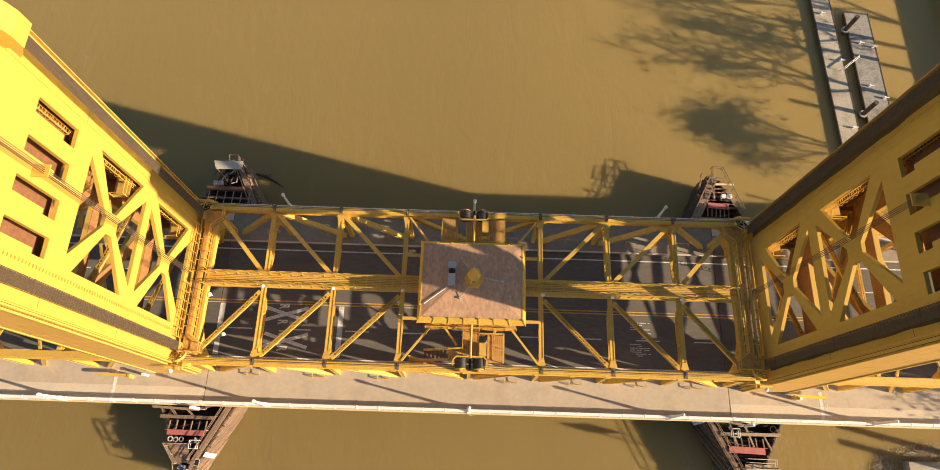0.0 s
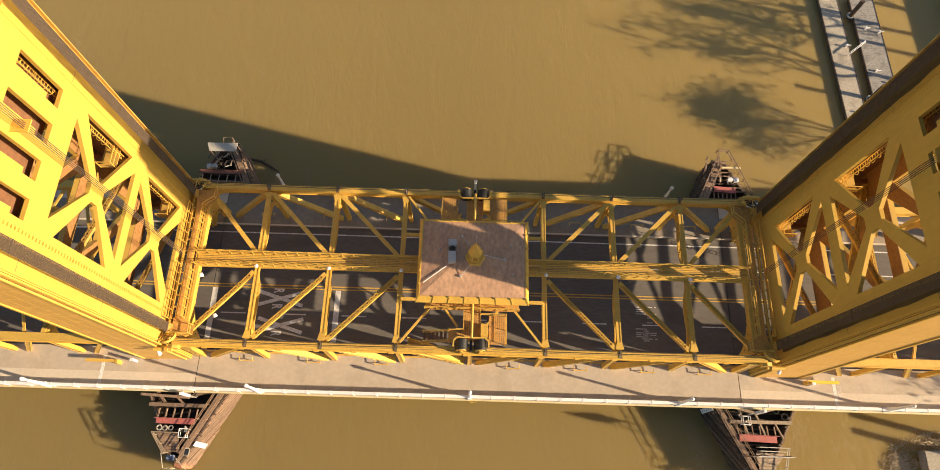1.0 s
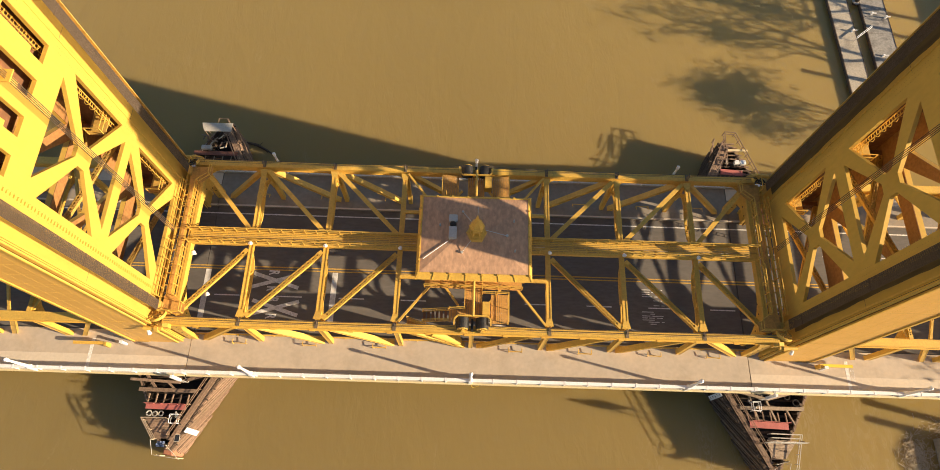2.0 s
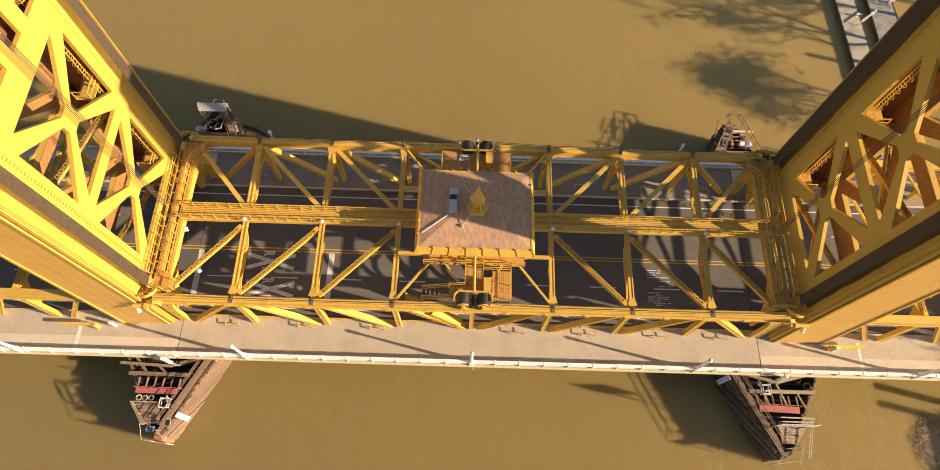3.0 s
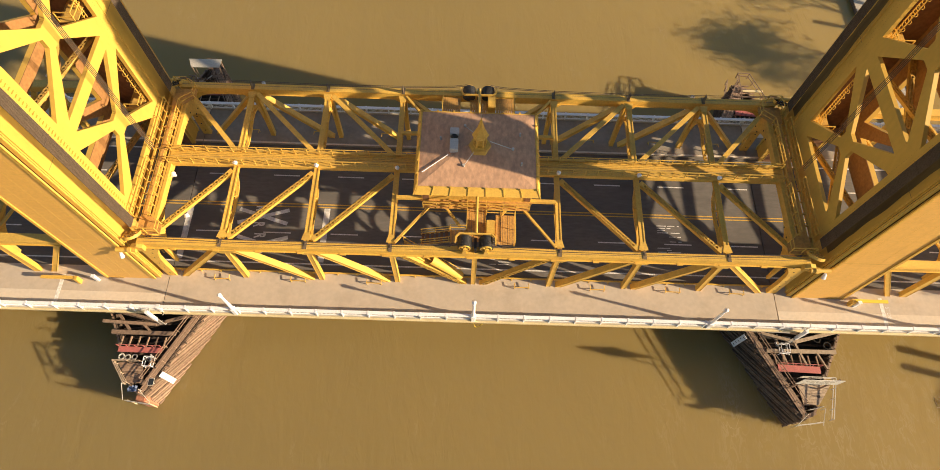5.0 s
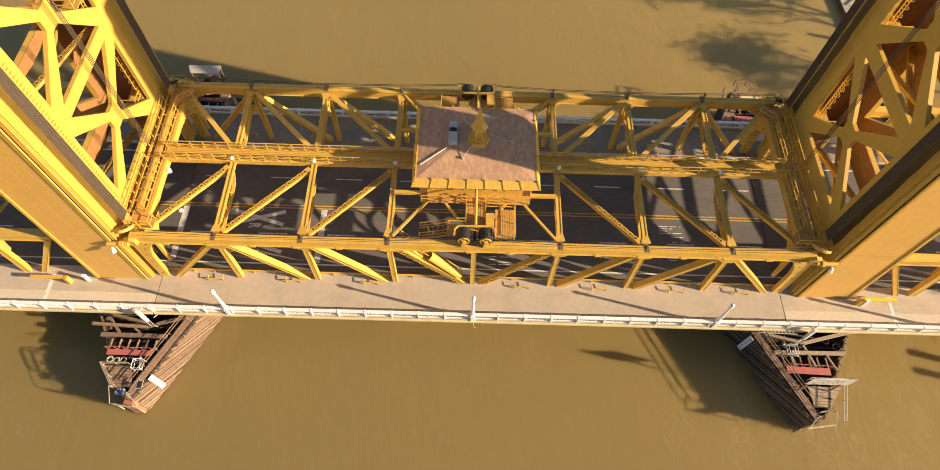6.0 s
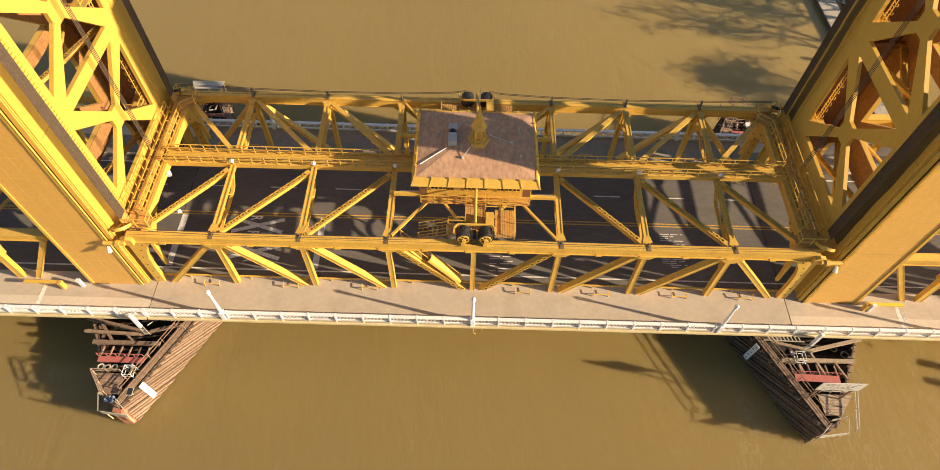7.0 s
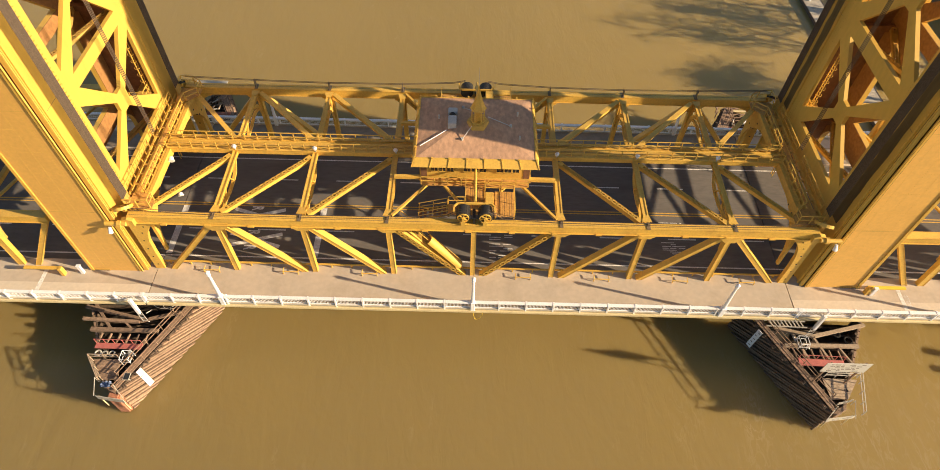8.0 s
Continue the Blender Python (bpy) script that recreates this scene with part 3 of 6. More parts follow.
        tube(bm, (s * (FACE - 1.0), 9.1 + i * 0.17, 10.0), (s * (FACE - 0.95), 9.1 + i * 0.14, TOP + 1), 0.032, 6)
        put("supply_cable", bm, ROPE)
    bm = bmesh.new()
    box(bm, *sorted((s * (FACE - 1.3), s * FACE)), 8.85, 9.85, 36.6, 36.72)
    put("cable_bracket", bm, GOLD)
    # hooded sheaves over the ropes and the head of the tower
    for yc in (1.12, YF - 1.15):
        bm = bmesh.new()
        hood = [(s * (FACE - 1.5), TOP - 1.3)] + [(s * (FACE + 1.6 - 3.1 * math.cos(a)), TOP - 0.4 + 2.9 * math.sin(a)) for a in (0.15, 0.45, 0.75, 1.05, 1.35, 1.57)] + [(s * BACK, TOP + 2.5), (s * BACK, TOP - 1.3)]
        a, b = ([bm.verts.new((x, y, z)) for x, z in hood] for y in (yc - 1.0, yc + 1.0))
        n = len(hood)
        for i in range(n):
            bm.faces.new((a[i - 1], a[i], b[i], b[i - 1]))
        bm.faces.new(a)
        bm.faces.new(b)
        put("sheave_hood", bm)
        bm = bmesh.new()
        tube(bm, (s * (FACE + 1.55), yc - 0.6, TOP - 1.0), (s * (FACE + 1.55), yc + 0.6, TOP - 1.0), 2.55, 28)
        put("sheave_wheel", bm, GOLD_WORN)
        bm = bmesh.new()
        box(bm, *sorted((s * (FACE + 0.3), s * (BACK - 0.3))), yc - 1.15, yc + 1.15, TOP - 1.8, TOP - 1.34)
        put("sheave_bearer", bm, GOLD_WORN)
    bm = bmesh.new()
    box(bm, *sorted((s * (FACE + 0.1), s * (BACK - 0.1))), 2.2, YF - 1.6, TOP - 0.5, TOP + 2.0)
    put("tower_head", bm)
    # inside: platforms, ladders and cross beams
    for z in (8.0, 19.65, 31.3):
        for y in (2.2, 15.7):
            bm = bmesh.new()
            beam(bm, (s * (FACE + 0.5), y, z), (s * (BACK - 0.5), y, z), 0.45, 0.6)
            put("cross_beam", bm, RUST_BROWN)
        bm = bmesh.new()
        laced(bm, (s * (FACE + 0.6), 2.2, z), (s * (BACK - 0.6), 15.7, z), 0.5, 0.35, 0.6)
        put("floor_brace", bm, GOLD_WORN)
        bm = bmesh.new()
        laced(bm, (s * (BACK - 0.6), 2.2, z + 0.4), (s * (FACE + 0.6), 15.7, z + 0.4), 0.5, 0.35, 0.6)
        put("floor_brace", bm, GOLD_WORN)
    for z in (22.6, 10.6):
        bm = bmesh.new()
        box(bm, *sorted((s * (FACE + 0.7), s * (FACE + 2.2))), 13.2, 16.2, z, z + 0.08)
        pf = put("landing", bm, GOLD_WORN)
        z += 0.08
        rail_run(pf, [(s * (FACE + 0.75), 16.0, z), (s * (FACE + 0.75), 13.2, z), (s * (FACE + 2.1), 13.2, z)], 1.05, 0.04, 1.2, off=(-s * 36.1, -YC, 1.7))
    yl = 14.75 if s < 0 else 14.2
    bm = bmesh.new()
    for y in (yl - 0.2, yl + 0.2):
        box(bm, *sorted((s * (FACE + 0.9), s * (FACE + 0.98))), y - 0.03, y + 0.03, 1, 38)
    for z in np.arange(1.2, 38, 0.35):
        box(bm, *sorted((s * (FACE + 0.92), s * (FACE + 0.96))), yl - 0.2, yl + 0.2, z, z + 0.04)
    for z in np.arange(2.5, 38, 0.8):
        for k in range(6):
            a0, a1 = math.pi * k / 6, math.pi * (k + 1) / 6
            beam(bm, (s * (FACE + 0.95 - 0.3 * math.cos(a0)), yl - 0.4 * math.sin(a0), z), (s * (FACE + 0.95 - 0.3 * math.cos(a1)), yl - 0.4 * math.sin(a1), z), 0.035, 0.035)
    put("caged_ladder", bm, GOLD)
    return tw


tower(-1)
tower(1)


# ---- lift span trusses ----
def web(bm, p, q, w=0.5, h=0.42):
    """A plated web member lying in a truss plane."""
    beam(bm, p, q, w, h, (0, 1, 0))
    d = (Vector(q) - Vector(p)).normalized()
    n = d.cross(Vector((0, 1, 0))).normalized()
    for s in (-1, 1):
        o = n * (s * (w / 2 + 0.015))
        beam(bm, Vector(p) + o, Vector(q) + o, 0.03, h + 0.05, (0, 1, 0))


def truss(y, e):
    tr = thing("truss", "gold painted riveted steel side truss of the lift span", "bridge truss", "lift span trusses", at=(0, y, 0))

    def put(name, bm, mat=GOLD, label=""):
        return part(name, bm, mat, tr, label)

    bm = bmesh.new()
    z0 = ZT - 0.95
    profile(bm, [(e * a, b) for a, b in ((-0.50, ZT), (0.22, ZT), (0.22, ZT - 0.05), (0.17, ZT - 0.05), (0.17, z0 + 0.04), (0.25, z0 + 0.04), (0.25, z0), (-0.56, z0), (-0.56, z0 + 0.04), (-0.43, z0 + 0.04), (-0.43, ZT - 0.05), (-0.50, ZT - 0.05))], -31.6, 31.6)
    chord = put("top_chord", bm)
    bm = bmesh.new()
    for yy in (-0.46 * e, -0.32 * e, 0.05 * e, 0.18 * e):
        rivets(bm, (-31.4, yy, ZT), (31.4, yy, ZT), 0.22, (0, 0, 1), 0.025)
    for zz in (ZT - 0.14, z0 + 0.12):
        rivets(bm, (-31.4, -e * 0.431, zz), (31.4, -e * 0.431, zz), 0.16, (0, -e, 0), 0.025)
    rv = tagged(part("rivet_strip", bm, GOLD, chord), kind="stuff")
    for x in np.arange(-28.5, 29, 4.0):
        bm = bmesh.new()
        box(bm, x - 0.28, x + 0.28, *sorted((-e * 0.64, -e * 0.43)), z0 - 0.04, z0 + 0.09)
        part("bracket", bm, GOLD, chord)
    # narrow joint between the two cover plates
    bm = bmesh.new()
    box(bm, -31.5, 31.5, *sorted((-e * 0.245, -e * 0.205)), ZT + 0.001, ZT + 0.006)
    part("cover_joint", bm, SPLICE, chord, "dark joint between cover plates")
    bm = bmesh.new()
    box(bm, -31.6, 31.6, -0.3, 0.3, -1.2, -0.5)
    put("bottom_chord", bm)
    for k in range(-3, 4):
        bm = bmesh.new()
        web(bm, (k * P, 0, -0.6), (k * P, 0, ZT - 0.95), 0.42, 0.5)
        put("vertical", bm)
    for k in (1, 2, 3):
        for s in (-1, 1):
            bm = bmesh.new()
            a, b = Vector((s * (k * P - 0.25), 0, ZT - 0.9)), Vector((s * ((k - 1) * P + 0.35), 0, -0.4))
            if k == 1:
                laced(bm, a, b, 0.55, 0.5, 0.75, (0, 1, 0))
            else:
                web(bm, a, b, 0.36, 0.6)
            put("diagonal", bm)
    for s in (-1, 1):
        bm = bmesh.new()
        web(bm, (s * (3 * P + 0.25), 0, ZT - 0.9), (s * 30.9, 0, -0.4), 0.42, 0.6)
        put("end_post", bm)
        bm = bmesh.new()
        edge = [(29.0, 7.85), (29.75, 7.55), (30.35, 6.95), (30.8, 6.1), (31.1, 4.9), (31.2, 3.2), (31.2, 0.8), (31.05, -0.5)]
        plate(bm, [(32.1, -0.5), (32.1, ZT - 0.95), (28.4, ZT - 0.95)] + edge, [], lambda u, v, d: (s * u, -0.25 + d, v), 0.45)
        ep = put("end_plate", bm)
        # dark discs on the plate stand in for shaded bolt holes
        for u, v in ((30.0, 7.75), (30.55, 7.15), (31.0, 6.2), (31.3, 5.0), (31.4, 3.7), (31.4, 2.4), (31.4, 1.1)):
            bm = bmesh.new()
            tube(bm, (s * (u + 0.25), -0.25, v), (s * (u + 0.25), -0.262, v), 0.085, 8)
            part("bolt_hole", bm, DARK, ep)
    for k in range(-3, 4):
        if k == 0:
            continue
        bm = bmesh.new()
        x = k * P
        gw, gz = (1.2, ZT - 1.8) if abs(k) == 3 else (0.95, ZT - 1.5)
        for yy in (-0.46, 0.17) if e > 0 else (-0.20, 0.43):
            plate(bm, [(x - gw, ZT - 0.7), (x + gw, ZT - 0.7), (x + gw, ZT - 1.1), (x + 0.45, gz), (x - 0.45, gz), (x - gw, ZT - 1.1)], [], lambda u, v, d: (u, yy + d, v), 0.03)
        put("gusset_plate", bm)
        bm = bmesh.new()
        box(bm, x - 0.17, x + 0.17, *sorted((-0.55 * e, 0.27 * e)), ZT + 0.007, ZT + 0.05)
        put("splice_plate", bm, SPLICE, "brown worn splice plate")
    return tr


truss(YN, 1)
truss(YF, -1)


# ---- cross frames and top bracing ----
def sway_frame(x):
    fr = thing("cross_frame", "gold cross frame with arched haunches between the trusses", "bridge frame", "cross frames", at=(x, YC, ZT))
    bm = bmesh.new()
    channel(bm, YC - 0.4, 0.36, 0.36)
    bmesh.ops.translate(bm, vec=(0, 0, -0.3), verts=bm.verts)
    part("top_strut", bm, GOLD, fr)
    for s in (-1, 1):
        bm = bmesh.new()
        plate(bm, [(-0.26, YC - 1.25), (0.26, YC - 1.25), (0.46, YC - 0.45), (-0.46, YC - 0.45)], [], lambda u, v, t: (u, s * v, -0.1 + t), 0.03)
        part("end_gusset", bm, GOLD, fr)
    for s in (-1, 1):
        bm = bmesh.new()
        yo = YC - 0.3
        ring = [(yo, -0.5), (yo - 3.2, -0.5), (yo - 3.2, -0.85)]
        ring += [(yo - 2.2, -1.0), (yo - 1.4, -1.45), (yo - 0.85, -2.2), (yo - 0.5, -3.2), (yo - 0.4, -4.2), (yo, -4.2)]
        hole = [(yo - 0.35, -0.9), (yo - 1.7, -0.9), (yo - 0.95, -1.3), (yo - 0.5, -2.0)]
        plate(bm, ring, [hole], lambda u, v, d: (d - 0.05, s * u, v), 0.1)
        part("haunch", bm, GOLD, fr)
    # lower strut, wavy: rising from the haunches to the gallery
    for s in (-1, 1):
        bm = bmesh.new()
        pts = [(YC - 0.7, -2.6), (YC - 1.3, -1.95), (YC - 2.1, -1.6), (YC - 3.1, -1.5), (YC - 4.2, -1.75), (3.2, -1.75), (2.2, -1.5), (1.4, -0.7)]
        bent(bm, [(s * a, b) for a, b in pts], 0.3, 0.2)
        part("lower_strut", bm, GOLD, fr)
        for y in (YC - 3.1, 3.2):
            bm = bmesh.new()
            beam(bm, (0, s * y, -1.6), (0, s * (y - 0.8 if y > 5 else y + 0.8), -0.45), 0.12, 0.2, (1, 0, 0))
            part("tie", bm, GOLD, fr)
    return fr


for k in range(-3, 4):
    if k:
        sway_frame(k * P)
GAL = 1.2
brace = thing("top_bracing", "laced diagonal gold bracing between the upper chords", "bracing", at=(0, YC, ZT))
for s in (-1, 1):
    for e in (-1, 1):
        for k in (1, 2, 3):
            bm = bmesh.new()
            x1 = (k + 1) * P - 0.5 if k < 3 else 30.6
            a, b = Vector((s * (k * P + 0.35), e * (GAL - 0.1), -0.36)), Vector((s * x1, e * (YC - 0.55), -0.36))
            if e < 0:
                laced(bm, a, b, 0.5, 0.42, 0.62)
            else:
                beam(bm, a, b, 0.36, 0.36)
                beam(bm, a + Vector((0, 0, 0.19)), b + Vector((0, 0, 0.19)), 0.48, 0.03)
            part("diagonal", bm, GOLD, brace)


# ---- gallery along the middle ----
for s in (-1, 1):
    g = thing("gallery", "narrow gold steel walkway with handrails and pipes", "walkway", "galleries", at=(s * 18.2, YC + 0.3, ZT))
    bm = bmesh.new()
    for y in (-0.86, 0.86):
        box(bm, -12.4, 12.4, y - 0.06, y + 0.06, -0.5, 0.04)
        box(bm, -12.4, 12.4, y - 0.12, y + 0.12, 0.04, 0.065)
    for i in range(-8, 9):
        box(bm, i * 1.5 - 0.05, i * 1.5 + 0.05, -0.8, 0.8, -0.4, -0.1)
    part("frame", bm, GOLD, g)
    for i in range(7):
        bm = bmesh.new()
        y = -0.66 + i * 0.2
        box(bm, -12.4, 12.4, y - 0.075, y + 0.075, -0.06, 0.0)
        part("walkway_strip", bm, GOLD if i != 3 else GOLD_WORN, g)
    for y in (-0.86, 0.5):
        rail_run(g, [(-12.4, y, 0.06), (12.4, y, 0.06)], 1.0, 0.035, 1.25)
    for y in (0.66, 0.76):
        bm = bmesh.new()
        tube(bm, (-12.4, y, 0.1), (12.4, y, 0.1), 0.04, 6)
        part("pipe", bm, GOLD_WORN, g)

# ---- control house ----
house = thing("control_house", "gold steel control house with a shallow brown hipped roof", "control house", at=(0, YC, ZT))
RX, RY, RZ = 5.62, 4.3, 3.15
bm = bmesh.new()
v = [bm.verts.new(p) for p in ((-RX, -RY, RZ), (RX, -RY, RZ), (RX, RY, RZ), (-RX, RY, RZ), (-1.2, 0, RZ + 0.7), (1.2, 0, RZ + 0.7))]
for f in ((0, 1, 5, 4), (1, 2, 5), (2, 3, 4, 5), (3, 0, 4)):
    bm.faces.new([v[i] for i in f])
w = [bm.verts.new(p) for p in ((-RX, -RY, RZ - 0.08), (RX, -RY, RZ - 0.08), (RX, RY, RZ - 0.08), (-RX, RY, RZ - 0.08))]
for i in range(4):
    bm.faces.new((v[i], v[(i + 1) % 4], w[(i + 1) % 4], w[i]))
bm.faces.new(w)
roof = part("roof", bm, ROOF, house, "mottled brown roof coating with patches")
# sloping eaves fascia in panels with ribs between them
for a, b, n in (((-1, -1), (1, -1), 7), ((1, -1), (1, 1), 6), ((1, 1), (-1, 1), 7), ((-1, 1), (-1, -1), 6)):
    p0, p1 = Vector((a[0] * RX, a[1] * RY, RZ)), Vector((b[0] * RX, b[1] * RY, RZ))
    q0, q1 = Vector((a[0] * (RX + 0.32), a[1] * (RY + 0.42), RZ - 0.7)), Vector((b[0] * (RX + 0.32), b[1] * (RY + 0.42), RZ - 0.7))
    bm = bmesh.new()
    top = [p0 + Vector((0, 0, 0.06)), p1 + Vector((0, 0, 0.06)), q1, q0]
    d = (q1 - q0).normalized()
    inn = Vector((-d.y, d.x, 0)) * 0.12
    vs = [bm.verts.new(c) for c in top] + [bm.verts.new(c + inn) for c in top]
    for f in ((0, 1, 2, 3), (7, 6, 5, 4), (0, 4, 5, 1), (1, 5, 6, 2), (2, 6, 7, 3), (3, 7, 4, 0)):
        bm.faces.new([vs[i] for i in f])
    fas = part("eaves_fascia", bm, GOLD, house)
    for i in range(n):
        bm = bmesh.new()
        u, w2 = p0.lerp(p1, i / n) + Vector((0, 0, 0.09)), q0.lerp(q1, i / n)
        beam(bm, u, w2, 0.07, 0.1, -inn)
        beam(bm, u - Vector((0, 0, 0.02)), u + Vector((0, 0, 0.09)), 0.16, 0.16, (0, 1, 0))
        part("rib", bm, GOLD, fas)
bm = bmesh.new()
box(bm, -5.25, 5.25, -3.9, 3.9, 0.081, RZ - 0.1)
wall = part("wall", bm, GOLD, house)
for e in (-1, 1):
    for x in (-3.85, -3.1, -2.35, -0.75, 0.0, 0.75, 2.35, 3.1, 3.85):
        bm = bmesh.new()
        box(bm, x - 0.3, x + 0.3, *sorted((e * 3.91, e * 3.94)), 1.2, 2.2)
        win = part("window", bm, GLASS, house, "dark glass pane")
        bm = bmesh.new()
        box(bm, x - 0.36, x - 0.3, *sorted((e * 3.9, e * 3.98)), 1.15, 2.25)
        box(bm, x + 0.3, x + 0.36, *sorted((e * 3.9, e * 3.98)), 1.15, 2.25)
        box(bm, x - 0.3, x + 0.3, *sorted((e * 3.9, e * 3.98)), 2.2, 2.27)
        box(bm, x - 0.3, x + 0.3, *sorted((e * 3.9, e * 4.0)), 1.12, 1.2)
        box(bm, x - 0.02, x + 0.02, *sorted((e * 3.942, e * 3.96)), 1.2, 2.2)
        part("frame", bm, GOLD, win)
# dark panels put on the wall ends for their shadowed openings
for e in (-1, 1):
    for x in (-4.88, 4.88):
        bm = bmesh.new()
        box(bm, x - 0.3, x + 0.3, *sorted((e * 3.905, e * 3.93)), 0.3, 2.6)
        part("corner_panel", bm, RUST_BROWN, house, "dark brown panel in place of a shadowed end opening")
for s in (-1, 1):
    for y in (-2.4, -0.9, 0.9, 2.4):
        bm = bmesh.new()
        box(bm, *sorted((s * 5.26, s * 5.29)), y - 0.45, y + 0.45, 1.35, 2.35)
        part("window", bm, GLASS, house, "dark glass pane")
for e in (-1, 1):
    bm = bmesh.new()
    box(bm, -7.75, 7.75, e * 3.75 - 0.16, e * 3.75 + 0.16, -0.1, 0.25)
    part("floor_beam", bm, GOLD, house)
    bm = bmesh.new()
    box(bm, -5.1, 5.1, *sorted((e * 3.91, e * 4.85)), 0.1, 0.18)
    part("balcony", bm, BROWN, house)
    rail_run(house, [(-5.1, e * 4.8, 0.18), (5.1, e * 4.8, 0.18)], 1.05, 0.035, 1.3)
    for s in (-1, 1):
        for x0, x1 in ((4.3, 7.6), (3.2, 1.5)):
            bm = bmesh.new()
            beam(bm, (s * x0, e * 4.3, 0.0), (s * x1, e * (8.5 if x1 > 5 else 6.6), -0.1), 0.22, 0.26)
            part("brace", bm, GOLD, house)
bm = bmesh.new()
box(bm, -5.4, 5.4, -3.95, 3.95, -0.2, 0.08)
part("floor", bm, BROWN, house)


# cupola
def cone_ring(bm, n, r0, z0, r1, z1, x=0.15, turn=0.0):
    a = [bm.verts.new((x + r0 * math.cos(2 * math.pi * i / n + turn), r0 * math.sin(2 * math.pi * i / n + turn), z0)) for i in range(n)]
    b = [bm.verts.new((x + r1 * math.cos(2 * math.pi * i / n + turn), r1 * math.sin(2 * math.pi * i / n + turn), z1)) for i in range(n)]
    for i in range(n):
        j = (i + 1) % n
        bm.faces.new((a[i], a[j], b[j], b[i]))
    bm.faces.new(a[::-1])
    bm.faces.new(b)


cz = RZ + 0.66
cup = thing("cupola", "six-sided gold cupola with a pointed spire and mast", "cupola", at=(0.15, YC, ZT + cz))
for name, rings in (("base", ((1.16, -0.25, 1.02, 0.3), (0.72, 0.3, 0.68, 0.42))), ("belfry", ((0.36, 0.42, 0.36, 1.72),)), ("cornice", ((0.64, 1.68, 0.8, 1.82), (0.8, 1.82, 0.7, 1.96))), ("spire", ((0.68, 1.96, 0.38, 2.75), (0.38, 2.75, 0.17, 3.65), (0.17, 3.65, 0.04, 4.4)))):
    bm = bmesh.new()
    for r0, z0, r1, z1 in rings:
        cone_ring(bm, 6, r0, z0, r1, z1, 0)
    part(name, bm, GOLD, cup)
for k in range(6):
    bm = bmesh.new()
    a = k * math.pi / 3
    beam(bm, (0.58 * math.cos(a), 0.58 * math.sin(a), 0.4), (0.58 * math.cos(a), 0.58 * math.sin(a), 1.72), 0.11, 0.11, (0, 1, 0))
    part("post", bm, GOLD, cup)
bm = bmesh.new()
tube(bm, (0, 0, 4.3), (0, 0, 6.4), 0.022, 6, 0.012)
part("mast", bm, STEEL, cup)

# roof equipment
ac = thing("air_conditioner", "grey roof air conditioner with a dark fan opening", "air conditioner", at=(-2.3, YC - 0.15, ZT + RZ + 0.3))
for name, x0, x1, y0, y1, z0, z1 in (("case", -0.38, 0.42, -0.6, 0.66, 0.1, 0.8), ("duct", -0.42, 0.46, 1.3, 2.1, 0.05, 0.5), ("plinth", -0.55, 0.85, -0.7, 0.75, -0.35, 0.06)):
    bm = bmesh.new()
    box(bm, x0, x1, y0, y1, z0, z1)
    bmesh.ops.bevel(bm, geom=bm.edges[:], offset=0.05, segments=2, affect="EDGES")
    part(name, bm, STEEL, ac)
bm = bmesh.new()
cone_ring(bm, 16, 0.34, 0.08, 0.34, 0.55, 0.02)
cone_ring(bm, 16, 0.34, 0.55, 0.2, 0.72, 0.02)
bmesh.ops.translate(bm, vec=(0, 0.98, 0), verts=bm.verts)
part("fan", bm, DARK, ac, "dark round fan between case and duct")

def lying_pipe(name, label, pts, r, mat, cat):
    bm = bmesh.new()
    for a, b in zip(pts, pts[1:]):
        tube(bm, a, b, r, 8)
    return tagged(part(name, bm, mat), label, cat)


def roof_z(x, y):
    return ZT + RZ + 0.7 * min((RX - abs(x)) / (RX - 1.2), (RY - abs(y - YC)) / RY, 1)


lying_pipe("conduit", "pale conduit lying across the brown roof", [(-2.8, 8.0, roof_z(-2.8, 8.0) + 0.08), (-5.2, 6.2, roof_z(-5.2, 6.2) + 0.1)], 0.04, WHITE, "pipe")
for p, q in (((-0.4, 10.0), (-1.3, 11.4)), ((1.1, 9.0), (3.3, 8.85)), ((-0.4, 7.9), (-1.3, 6.9))):
    lying_pipe("guy_rod", "grey steel guy rod from cupola to roof", [(*p, roof_z(*p) + 0.7), (*q, roof_z(*q) + 0.06)], 0.035, STEEL, "guy rod")
    bm = bmesh.new()
    tube(bm, (*q, roof_z(*q) - 0.02), (*q, roof_z(*q) + 0.22), 0.13, 8)
    tagged(part("roof_anchor", bm, STEEL), "small grey roof anchor", "roof anchor", "roof anchors")
for p in ((4.0, 10.5), (4.1, 7.2), (-3.6, 9.8)):
    bm = bmesh.new()
    tube(bm, (*p, roof_z(*p) - 0.02), (*p, roof_z(*p) + 0.45), 0.09, 8)
    tagged(part("roof_vent", bm, STEEL), "small grey vent pipe on the roof", "roof vent", "roof vents")


